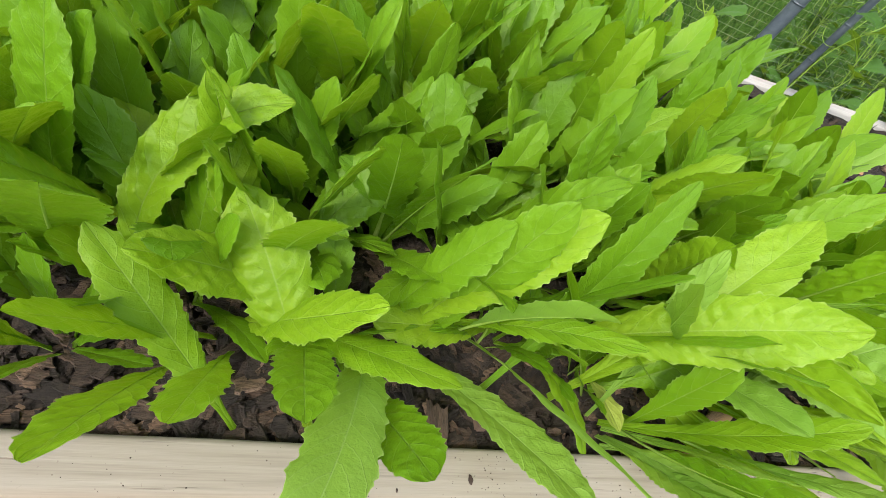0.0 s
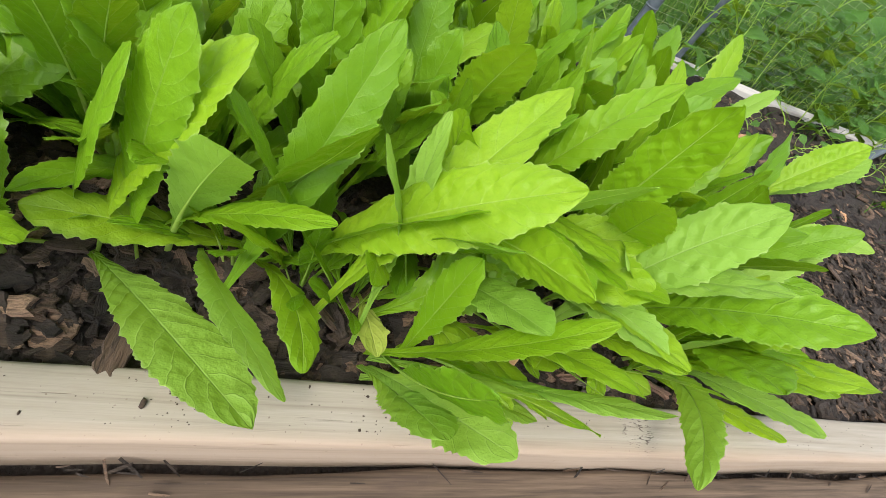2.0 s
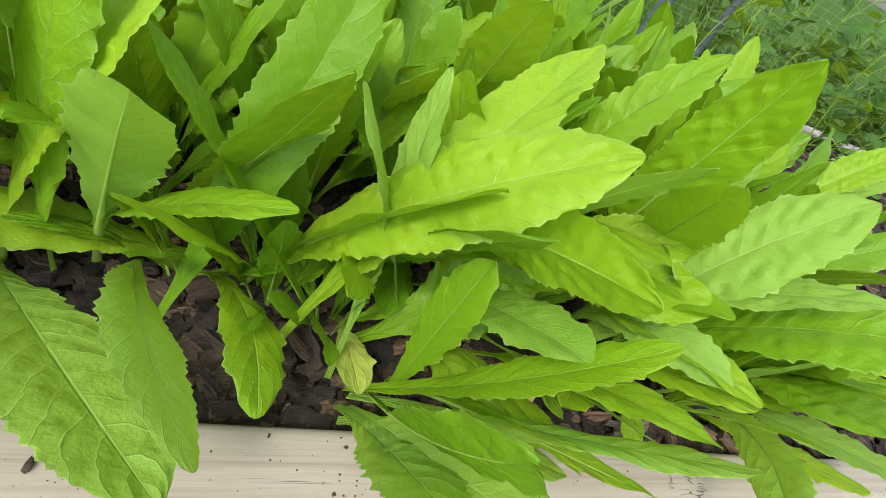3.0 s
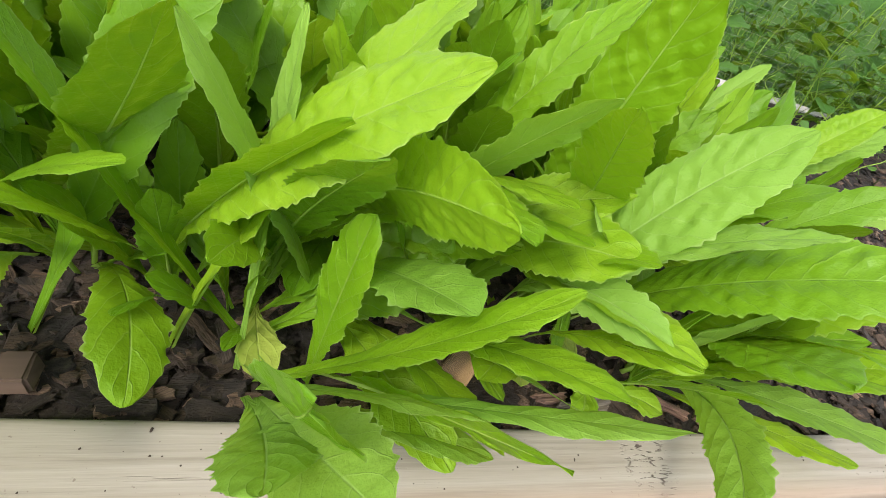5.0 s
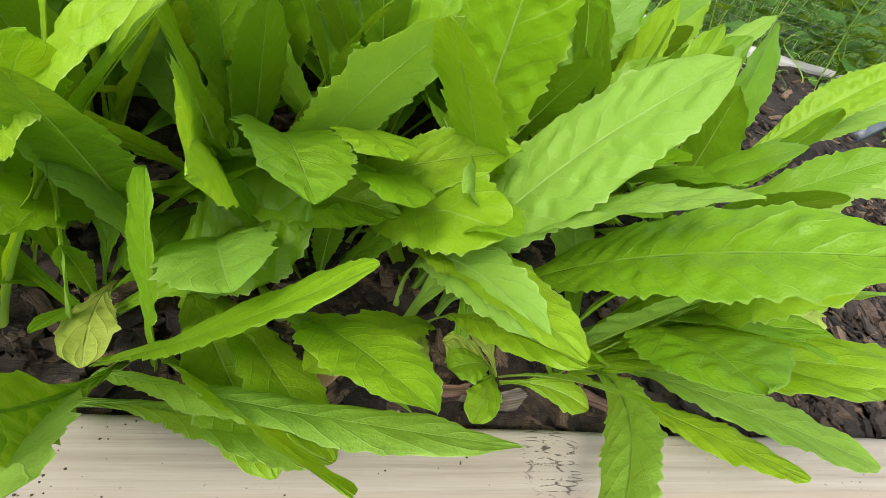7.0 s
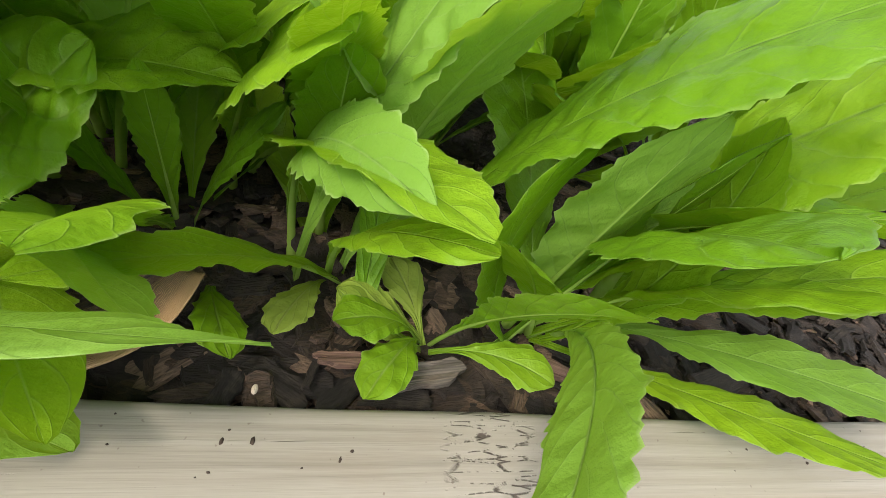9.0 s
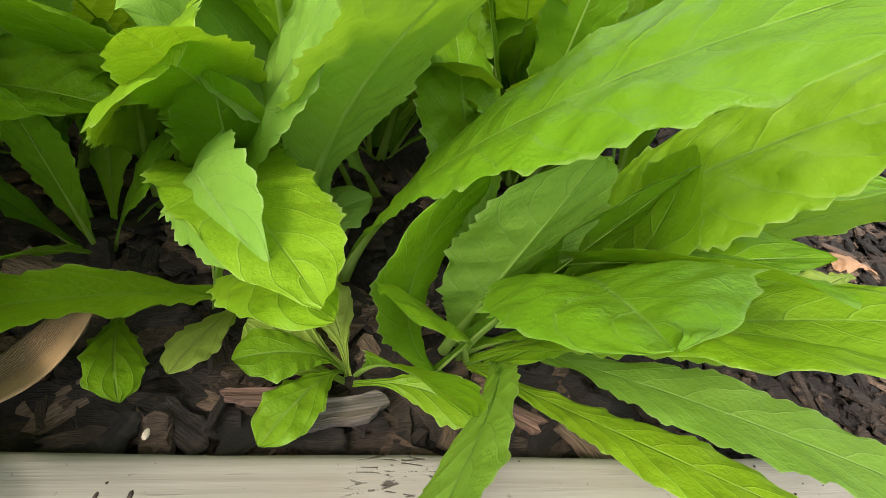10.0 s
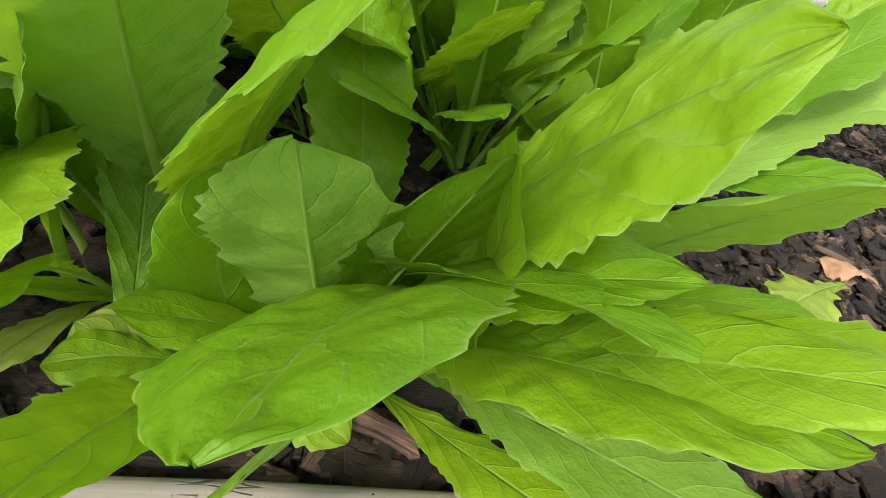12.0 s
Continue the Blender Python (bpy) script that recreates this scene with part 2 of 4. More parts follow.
# ---- building helpers ----
def mesh_of(name, verts, faces, mats, uvs=None, slots=None, smooth=True):
    me = bpy.data.meshes.new(name)
    me.from_pydata([tuple(v) for v in verts], [], [tuple(f) for f in faces])
    for m in mats:
        me.materials.append(m)
    if slots is not None:
        me.polygons.foreach_set("material_index", np.asarray(slots, dtype=np.int32))
    me.polygons.foreach_set("use_smooth", np.full(len(faces), smooth, dtype=bool))
    if uvs is not None:
        layer = me.uv_layers.new(name="blade")
        loops = np.zeros(len(me.loops), dtype=np.int32)
        me.loops.foreach_get("vertex_index", loops)
        layer.data.foreach_set("uv", np.asarray(uvs, dtype=np.float32)[loops].ravel())
    me.update()
    return me


def part(name, bm, material, parent=None, label=""):
    """One bmesh as one mesh object under a thing or a part."""
    me = bpy.data.meshes.new(name)
    bm.to_mesh(me)
    bm.free()
    me.materials.append(material)
    ob = new(name, me)
    ob.parent = parent
    return tagged(ob, label)


def piece(name, me, parent, m=None, label=""):
    ob = new(name, me)
    ob.parent = parent
    if m is not None:
        ob.matrix_local = m
    return tagged(ob, label)


def thing(name, label, category, group="", kind="", at=(0, 0, 0)):
    ob = new(name)
    ob.empty_display_size = 0.02
    ob.location = at
    return tagged(ob, label, category, group, kind)


def plank(length, depth, height, edge, seed, segments=60, wobble=0.0012):
    """A sawn timber with eased edges, slightly uneven along its length; top at z = 0, from y = 0 to -depth."""
    rng = np.random.default_rng(seed)
    prof = []
    for cx, cz, a0 in ((-edge, -edge, 0), (-depth + edge, -edge, 90), (-depth + edge, -height + edge, 180), (-edge, -height + edge, 270)):
        for a in (0, 30, 60, 90):
            r = radians(a0 + a)
            prof.append((cx + edge * math.cos(r), cz + edge * math.sin(r)))
    bm = bmesh.new()
    rings = []
    phase = rng.uniform(0, 6, 8)
    for i in range(segments + 1):
        x = length * (i / segments - 0.5)
        dy = wobble * (math.sin(x * 11 + phase[0]) + 0.5 * math.sin(x * 37 + phase[1]))
        dz = wobble * 0.5 * (math.sin(x * 9 + phase[2]) + 0.6 * math.sin(x * 31 + phase[3]))
        rings.append([bm.verts.new((x, y + dy + 0.0003 * math.sin(x * 150 + 5 * z * 100), z + dz)) for y, z in prof])
    for a, b in zip(rings, rings[1:]):
        for j in range(len(prof)):
            f = bm.faces.new((a[j], a[(j + 1) % len(prof)], b[(j + 1) % len(prof)], b[j]))
            f.smooth = True
    bm.faces.new(rings[0][::-1])
    bm.faces.new(rings[-1])
    bmesh.ops.recalc_face_normals(bm, faces=bm.faces)
    return bm


# ---- the setting ----
def build_setting():
    lawn = bmesh.new()
    bmesh.ops.create_grid(lawn, x_segments=40, y_segments=40, size=300)
    ground = part("ground", lawn, GRASS_GROUND)
    ground.location = (0, 0, -0.13)
    tagged(ground, "lawn of short green grass round the raised bed", "lawn", kind="structure")

    near = part("board_front", plank(3.2, 0.038, 0.125, 0.0045, 3), BOARD)
    near.name = "trim_front"
    tagged(near, "weathered pale pine board along the front of the raised bed", "garden board", kind="structure")
    far = part("trim_back", plank(3.2, 0.034, 0.022, 0.003, 5), FAR_BOARD)
    far.matrix_world = pose(0.5, 0.708, 0.0, 0, 0, -0.5)
    tagged(far, "grey-white weathered board capping the back of the raised bed", "garden board", kind="structure")
    red = part("wall_back", plank(3.2, 0.03, 0.11, 0.003, 6), RED_WOOD)
    red.matrix_world = pose(0.5, 0.704, -0.0225, 0, 0, -0.5)
    tagged(red, "damp red-brown timber wall at the back of the bed", "garden board", kind="structure")
    for name, x in (("trim_left", -1.55), ("trim_right", 1.5)):
        end = part(name, plank(0.66, 0.038, 0.125, 0.0045, 4), BOARD)
        end.matrix_world = pose(x, 0.3325, -0.004, 0, 0, 90)
        tagged(end, "weathered pale pine board across the end of the raised bed", "garden board", kind="structure")
    old = part("trim_sleeper", plank(3.2, 0.19, 0.09, 0.006, 9, wobble=0.003), SLEEPER)
    old.location = (0, -0.0425, -0.033)
    tagged(old, "old brown weathered timber lying along the raised bed", "garden board", kind="structure")

    strip = part("floor_gap", plank(3.2, 0.014, 0.03, 0.002, 12), SOIL)
    strip.location = (0, -0.034, -0.052)
    tagged(strip, "dark soil in the narrow gap between the boards", "soil", kind="structure")

    nx, ny = 150, 78
    xs, ys = np.linspace(-1.5, 1.5, nx), np.linspace(0.0005, 0.669, ny)
    verts = []
    for y in ys:
        for x in xs:
            h = 0.010 * noise.noise((x * 9, y * 9, 0.3)) + 0.006 * noise.noise((x * 40, y * 40, 2.0))
            verts.append((x, y, -0.021 + h + 0.012 * max(0.0, min(1.0, (y - 0.03) / 0.2))))
    faces = [(j * nx + i, j * nx + i + 1, (j + 1) * nx + i + 1, (j + 1) * nx + i) for j in range(ny - 1) for i in range(nx - 1)]
    soil = new("floor", mesh_of("floor", verts, faces, [SOIL]))
    tagged(soil, "dark crumbly soil filling the raised bed", "soil", kind="structure")
    return soil


floor = build_setting()


def soil_height(x, y):
    return -0.021 + 0.010 * noise.noise((x * 9, y * 9, 0.3)) + 0.012 * max(0.0, min(1.0, (y - 0.03) / 0.2))


# ---- lettuces ----
SHAPES = {
    "lance": ((0, 0.15, 0.30, 0.45, 0.60, 0.70, 0.82, 0.91, 0.97, 1.0), (0.13, 0.16, 0.38, 0.72, 0.95, 1.0, 0.91, 0.68, 0.36, 0.02)),
    "spoon": ((0, 0.15, 0.30, 0.45, 0.60, 0.72, 0.84, 0.92, 0.97, 1.0), (0.13, 0.14, 0.24, 0.55, 0.88, 1.0, 0.93, 0.68, 0.38, 0.03)),
    "round": ((0, 0.15, 0.30, 0.42, 0.55, 0.70, 0.84, 0.93, 0.98, 1.0), (0.10, 0.11, 0.17, 0.48, 0.85, 1.0, 0.96, 0.74, 0.40, 0.03)),
    "strap": ((0, 0.15, 0.30, 0.45, 0.60, 0.72, 0.84, 0.92, 0.97, 1.0), (0.22, 0.27, 0.50, 0.77, 0.95, 1.0, 0.92, 0.70, 0.40, 0.02)),
}


def half_count(rng):
    """Teeth for each metre of one leaf edge."""
    return rng.uniform(85, 135)


def leaf_mesh(rng, az, az_tip, lift, lift_tip, length, width, roll, shape="lance", rows=72, fold=12.0, wave=0.06, curl=0.0, mats=None, tooth=1.0, apart=False):
    """One leaf from its base at the origin. az: the compass way it grows, in degrees from +x; lift: its climb at base and tip;
    roll: the turn of the blade about its midrib; fold: how far both halves rise; curl: how far the edges roll back."""
    s = np.linspace(0, 1, rows)
    a = np.radians(az + (az_tip - az) * s)
    e = np.radians(lift + (lift_tip - lift) * s)
    way = np.stack([np.cos(e) * np.cos(a), np.cos(e) * np.sin(a), np.sin(e)], 1)
    mid = np.concatenate([[[0, 0, 0]], np.cumsum((way[1:] + way[:-1]) / 2, 0) / (rows - 1)]) * length
    side = np.stack([-np.sin(a), np.cos(a), 0 * a], 1)
    up = np.cross(way, side)
    r = np.radians(roll) * np.clip(s / 0.35, 0, 1)
    side, up = side * np.cos(r)[:, None] + up * np.sin(r)[:, None], up * np.cos(r)[:, None] - side * np.sin(r)[:, None]
    half = np.interp(s, *SHAPES[shape])
    half = np.convolve(np.pad(half, 3, mode="edge"), np.ones(7) / 7, "valid")
    half *= 0.5 * width
    half[-1] = 0.0004
    across = np.array([-1, -0.93, -0.8, -0.62, -0.45, -0.28, -0.14, -0.04, 0.04, 0.14, 0.28, 0.45, 0.62, 0.8, 0.93, 1.0])
    if width > 0.036 and rows > 100:
        across = np.array([-1, -0.95, *np.linspace(-0.88, -0.12, 13), -0.04, 0.04, *np.linspace(0.12, 0.88, 13), 0.95, 1.0])
    if rows < 60:
        across = across[[0, 2, 4, 6, 7, 8, 9, 11, 13, 15]]
    puff = (rng.uniform(0.75, 1.15) if width > 0.036 else rng.uniform(0.25, 1.0)) * min(1.0, max(0.12, (width - 0.024) / 0.028))
    waves = [(rng.uniform(250, 800), rng.uniform(0, 6.28), rng.uniform(0, 6.28), rng.uniform(0.5, 1.0)) for _ in range(7)]
    verts, uvs = [], []
    ph = rng.uniform(0, 6.28, 6)
    n1, n2 = rng.uniform(2.0, 3.4), rng.uniform(5.0, 8.0)
    teeth = {}
    for sgn in (-1, 1):
        count = max(4, int(length * half_count(rng)))
        marks = np.sort(rng.uniform(0.24, 0.985, count)) * 0.6 + np.linspace(0.26, 0.98, count) * 0.4
        size = rng.uniform(0.35, 1.0, count)
        t = np.zeros(rows)
        for m, z in zip(marks, size):
            d = (s - m) * rows
            t = np.maximum(t, z * np.clip(1 - np.where(d < 0, -d / (0.0042 * rows / length), d / (0.0017 * rows / length)), 0, 1))
        dip = np.sin(s * n2 * 6 + ph[5] + sgn)
        teeth[sgn] = 1 + tooth * (np.minimum(0.0036 / (0.5 * width), 0.24) * t - 0.05 + 0.030 * dip) * np.clip((s - 0.2) / 0.15, 0, 1) * np.clip((1 - s) / 0.05, 0, 1)
    body = np.clip((s - 0.12) / 0.2, 0, 1)
    for u in across:
        sgn = -1 if u < 0 else 1
        h = half * (teeth[sgn] if abs(u) > 0.95 else 1.0)
        v = abs(u)
        rise = np.tan(np.radians(fold)) * v ** 0.9 * half - curl * v**3 * half
        ripple = wave * width * body * (v**2 * (np.sin(n2 * 6.28 * s + ph[0] + sgn * ph[1]) * 0.4 + 0.6 * np.sin(n1 * 6.28 * s + ph[2] + sgn * 1.3)))
        # the blade swells between the side veins and is blistered at random
        lane = 12.0 * (s * length / 0.15 - 0.15 * v**1.3) + 0.5 * np.sin(9 * s + ph[3]) + (0.45 if u < 0 else 0.0)
        swell = np.abs(np.sin(3.1416 * lane)) ** 0.8 * math.sin(3.14 * v**0.8)
        px, py = s * length, u * half
        blister = sum(w * np.sin(f * (px * math.cos(d) + py * math.sin(d)) + p0) for f, d, p0, w in waves)
        ripple = ripple + puff * body * ((0.0008 if width > 0.038 else 0.0004) * swell + 0.00042 * blister * math.sin(3.14 * min(v, 0.9)))
        verts.append(mid + side * (u * h)[:, None] * math.cos(radians(fold)) + up * (rise + ripple)[:, None])
        uvs.append(np.stack([np.full(rows, 0.5 + 0.5 * u), s * length / 0.15], 1))
    nc = len(across)
    verts = np.stack(verts, 1).reshape(-1, 3)
    uvs = np.stack(uvs, 1).reshape(-1, 2)
    i, j = np.meshgrid(np.arange(rows - 1), np.arange(nc - 1), indexing="ij")
    q = (i * nc + j).ravel()
    faces = np.stack([q, q + 1, q + nc + 1, q + nc], 1)
    # the stalk and midrib: a tapering round rib under the blade
    step = 3
    ring = np.radians([180, 225, 270, 315, 360])
    st = np.unique(np.r_[np.arange(0, int(rows * 0.93), step)])
    rad = np.interp(s[st], (0, 0.2, 0.5, 0.93), (0.062 * width, 0.045 * width, 0.016 * width, 0.003 * width))
    rib = np.stack([mid[st] + (side[st] * math.cos(g) * 1.25 + up[st] * math.sin(g)) * rad[:, None] for g in ring], 1).reshape(-1, 3)
    off, nr = len(verts), len(ring)
    i, j = np.meshgrid(np.arange(len(st) - 1), np.arange(nr - 1), indexing="ij")
    q = off + (i * nr + j).ravel()
    ribs = np.stack([q, q + nr, q + nr + 1, q + 1], 1)
    skins = mats or [LEAF, STALK]
    if apart:
        return mesh_of("leaf", verts, faces, skins[:1], uvs), mesh_of("midrib", rib, ribs - off, skins[1:])
    slots = np.r_[np.zeros(len(faces)), np.ones(len(ribs))]
    uvs = np.concatenate([uvs, np.tile([[0.5, 0.3]], (len(rib), 1))])
    return mesh_of("leaf", np.concatenate([verts, rib]), np.concatenate([faces, ribs]), skins, uvs, slots)


leaf_rng = np.random.default_rng(77)


def lettuce(x, y, label="bright green leafy lettuce with toothed upright leaves in bark mulch"):
    return thing("lettuce_plant", label, "lettuce", "lettuces in the bed", at=(x, y, soil_height(x, y) - 0.002))


def grow(plant, dx, dy, az, az_tip, lift, lift_tip, length, width, roll, shape, rows=110):
    """A leaf of a plant: foot in mm off its heart, way and climb at foot and tip, length and width in cm, roll, outline."""
    rng = leaf_rng
    look_of, _, outline = shape.rpartition("_")
    old = look_of == "pale"
    # deep: the leaf green with shade painted in
    skin = {"pale": PALE_LEAF, "mint": MINT_LEAF, "deep": DEEP_SHADED_LEAF}.get(look_of, LEAF)
    if width > 3.6 and rows > 100:
        rows = 170
    near = rows > 100
    made = leaf_mesh(rng, az, az_tip, lift, lift_tip, length / 100, width / 100, roll, outline, rows, rng.uniform(6, 16), rng.uniform(0.025, 0.06), rng.uniform(0, 0.25), [skin, STALK], apart=near)
    ob = piece("leaf", made[0] if near else made, plant, None, "yellowing leaf" if old else "")
    ob.location = (dx / 1000, dy / 1000, -0.013 - plant.location.z)
    if near:
        piece("midrib", made[1], ob, None, "pale green midrib")
    return ob


def wild(x, y, count, tall=1.0, rows=84):
    """A plant in the thick of the bed: an upright heart and a looser outer ring of leaves."""
    rng = leaf_rng
    plant = lettuce(x, y)
    turn = rng.uniform(0, 360)
    for k in range(count):
        f = (k + 0.5) / count
        az = turn + 137.5 * k + rng.uniform(-15, 15)
        lift = 84 - 34 * f + rng.uniform(-6, 6)
        tip = lift - 6 - 26 * f + rng.uniform(-18, 12)
        length = tall * (13 + 5.5 * math.sin(3.14 * min(1, 0.25 + f)) + rng.uniform(-2.5, 2.0))
        # mostly shade-darkened leaves, and still more of them left of x = 0.1
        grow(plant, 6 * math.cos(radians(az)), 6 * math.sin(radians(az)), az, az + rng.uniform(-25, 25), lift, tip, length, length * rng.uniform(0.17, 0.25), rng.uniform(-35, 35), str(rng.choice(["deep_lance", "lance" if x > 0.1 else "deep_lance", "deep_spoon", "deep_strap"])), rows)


p = lettuce(0.095, 0.046)
grow(p, -23, -3, 18, 42, 72, 36, 22.4, 4.2, -19, "lance")
grow(p, -44, 38, -28, -19, 66, 41, 22.0, 4.7, 28, "lance")
grow(p, 21, -23, -37, -11, 51, 15, 19.2, 2.5, -42, "mint_strap")
grow(p, 9, 2, 165, 147, 59, 48, 17.3, 2.3, 35, "strap")
grow(p, 9, -15, 75, 80, 74, 65, 16.8, 2.3, -54, "mint_spoon")
grow(p, 19, -19, -34, 3, 53, 44, 16.6, 2.7, -23, "strap")
grow(p, -27, 41, 235, 234, 61, 53, 14.5, 2.0, 0, "spoon")
grow(p, 15, -29, 294, 269, 52, 58, 13.0, 2.9, 7, "mint_lance")
grow(p, 16, 7, 2, 21, 43, 44, 11.7, 5.2, 30, "spoon")
grow(p, 12, 25, 275, 287, 41, -5, 6.1, 2.1, -6, "pale_spoon")
grow(p, -43, 43, -37, -31, 64, 48, 18.0, 2.7, -27, "strap")
grow(p, 21, -29, 287, 301, 59, 45, 14.3, 3.4, 14, "mint_lance")
grow(p, 16, -37, 348, 338, 34, 1, 11.8, 3.2, -38, "mint_spoon")
p = lettuce(0.159, 0.131)
grow(p, -19, 10, 279, 289, 63, 26, 22.0, 4.1, -74, "spoon")
grow(p, 6, 37, 279, 286, 63, 15, 21.1, 3.7, -9, "round")
grow(p, 8, -15, 323, 324, 72, 53, 18.6, 3.3, -40, "mint_lance")
grow(p, 16, -4, -35, -31, 59, 34, 17.0, 3.8, 21, "lance")
grow(p, -11, -28, 283, 292, 56, 33, 16.0, 3.7, 9, "mint_round")
p = lettuce(0.277, 0.110)
grow(p, -2, 19, 248, 245, 80, 75, 21.7, 4.5, 0, "lance")
grow(p, 26, 12, 224, 228, 67, 47, 20.5, 3.3, -1, "spoon")
grow(p, -0, -28, 302, 308, 84, 40, 18.0, 4.1, -0, "mint_lance")
grow(p, -13, 23, 265, 273, 58, 36, 16.7, 2.9, 31, "lance")
grow(p, 33, 23, 236, 236, 65, 29, 15.8, 3.6, -45, "mint_strap")
grow(p, -24, -22, 122, 128, 40, -2, 12.9, 3.5, 0, "strap")
grow(p, -20, -27, 282, 282, 77, 63, 11.0, 2.6, 0, "strap")
p = lettuce(0.013, 0.073)
grow(p, 2, -28, 40, 50, 62, 60, 20.6, 3.4, 35, "deep_lance")
grow(p, -14, 16, 286, 302, 52, 21, 18.6, 2.6, -45, "mint_lance")
grow(p, 12, 12, 323, 276, 54, -18, 11.7, 3.1, -31, "spoon")
p = lettuce(0.202, 0.158)
grow(p, -7, -7, -2, -4, 77, 57, 20.4, 3.5, 22, "lance")
grow(p, -7, 21, 281, 281, 61, 22, 20.1, 2.8, 0, "round")
grow(p, 17, -3, 273, 275, 59, 27, 18.6, 2.8, 0, "spoon")
grow(p, 18, -33, 299, 300, 53, 10, 18.2, 3.6, -2, "lance")
grow(p, 13, -49, 295, 306, 77, 23, 15.2, 3.8, 40, "round")
grow(p, -34, 72, 263, 271, 74, 55, 19.6, 4.2, -11, "lance")
p = lettuce(-0.084, 0.064)
grow(p, 2, 13, 273, 244, 58, 26, 20.3, 3.5, 13, "mint_strap")
grow(p, 28, 12, 10, 5, 76, 51, 18.6, 4.1, 20, "lance")
grow(p, 26, 10, 310, 315, 42, 5, 17.9, 4.0, -23, "mint_lance")
grow(p, 50, 9, 16, 15, 87, 69, 17.8, 3.5, 39, "deep_lance")
grow(p, 47, 27, 333, 333, 59, 28, 17.1, 2.2, 0, "spoon")
grow(p, 13, 18, 363, 360, 80, 63, 15.7, 3.2, 18, "deep_lance")
grow(p, -34, 11, 269, 276, 64, 42, 15.6, 3.1, -1, "deep_round")
grow(p, -8, -21, 300, 283, 58, 53, 15.1, 3.0, 15, "deep_round")
grow(p, -36, 32, 205, 207, 63, 38, 14.7, 4.2, -4, "lance")
grow(p, -23, -53, 115, 125, 56, 26, 15.9, 4.4, -23, "lance")
grow(p, -65, -58, 140, 140, 60, 35, 14.7, 2.8, 0, "lance")
p = lettuce(0.279, 0.047)
grow(p, 17, 29, 301, 318, 75, 37, 19.6, 4.4, 25, "deep_lance")
grow(p, -4, -15, 74, 128, 60, 9, 16.1, 3.5, 35, "deep_strap")
grow(p, -32, 25, 277, 307, 102, -5, 14.0, 2.5, 48, "mint_spoon")
grow(p, -16, 13, 274, 313, 74, 25, 12.1, 2.2, 7, "spoon")
grow(p, 26, -15, 284, 278, 68, 49, 11.6, 1.9, -20, "spoon")
grow(p, -9, 12, 220, 224, 54, 16, 11.3, 3.0, 15, "strap")
grow(p, -12, 14, 58, 17, 70, 11, 6.4, 2.8, 0, "mint_spoon")
grow(p, 25, -19, -5, -35, 30, -10, 5.0, 1.8, 10, "spoon")
grow(p, -15, 14, 245, 254, 45, -0, 4.9, 1.6, 8, "pale_spoon")
grow(p, 21, -14, 238, 238, 62, -13, 4.8, 1.8, 0, "spoon")
grow(p, 21, -13, 196, 206, 66, 6, 4.6, 2.0, 0, "spoon")
grow(p, 23, -14, 165, 175, 50, 10, 4.2, 1.8, 0, "pale_spoon")
grow(p, 22, -18, 184, 154, 43, 26, 4.2, 2.0, 7, "pale_spoon")
grow(p, 23, -16, 105, 120, 32, 2, 4.0, 1.8, -5, "pale_spoon")
grow(p, -30, 9, 13, -2, 82, 50, 19.4, 4.7, 8, "mint_lance")
grow(p, -59, 8, 287, 297, 42, -5, 5.1, 1.7, -22, "spoon")
p = lettuce(-0.011, 0.112)
grow(p, -5, -4, 337, 333, 47, 65, 19.0, 3.6, -26, "deep_lance")
grow(p, -8, -29, 321, 305, 75, 56, 16.6, 3.3, -46, "mint_round")
grow(p, -0, 1, 39, 14, 55, 18, 15.8, 3.5, -9, "lance")
grow(p, -48, 14, 108, 124, 38, -5, 13.4, 4.5, 4, "deep_lance")
grow(p, 24, 33, 95, 105, 48, 14, 13.4, 2.9, -0, "deep_strap")
grow(p, 37, -15, 208, 186, 40, 8, 12.1, 3.2, -6, "strap")
p = lettuce(-0.197, 0.082)
grow(p, -28, 3, 100, 5, 88, 13, 19.0, 4.0, 10, "lance")
grow(p, 20, -8, -30, -8, 53, 45, 15.5, 3.2, 1, "lance")
grow(p, 7, 5, 116, 131, 55, 26, 14.4, 3.4, 10, "lance")
p = lettuce(0.113, 0.096)
grow(p, -5, 6, 289, 293, 64, 50, 18.6, 3.0, -20, "deep_lance")
grow(p, -29, 20, -19, -18, 49, 3, 18.1, 4.6, 14, "spoon")
grow(p, -7, 5, 335, 334, 60, 35, 14.8, 3.4, -2, "lance")
grow(p, 26, -14, 303, 308, 39, -1, 14.4, 2.9, -28, "spoon")
grow(p, 17, -7, 295, 305, 36, -9, 14.3, 3.1, 7, "spoon")
grow(p, -2, -9, 255, 258, 88, 19, 11.5, 2.4, -34, "spoon")
p = lettuce(-0.138, 0.119)
grow(p, -14, -6, -65, -55, 74, 58, 18.2, 3.4, -17, "round")
grow(p, -15, -38, -36, -30, 50, 26, 17.2, 3.1, -21, "lance")
grow(p, -11, -38, 119, 119, 68, 51, 16.7, 3.4, 22, "lance")
grow(p, -8, -20, 52, 41, 61, 24, 14.5, 4.1, 17, "deep_spoon")
grow(p, -2, 56, 265, 258, 72, 56, 16.9, 2.7, 8, "spoon")
grow(p, 49, 45, 168, 168, 60, 35, 15.0, 4.0, 0, "deep_lance")
p = lettuce(0.148, 0.050)
grow(p, -5, 16, 190, 187, 74, 64, 16.9, 2.4, -8, "mint_strap")
grow(p, -23, -21, 277, 272, 48, 73, 16.2, 3.6, -40, "deep_round")
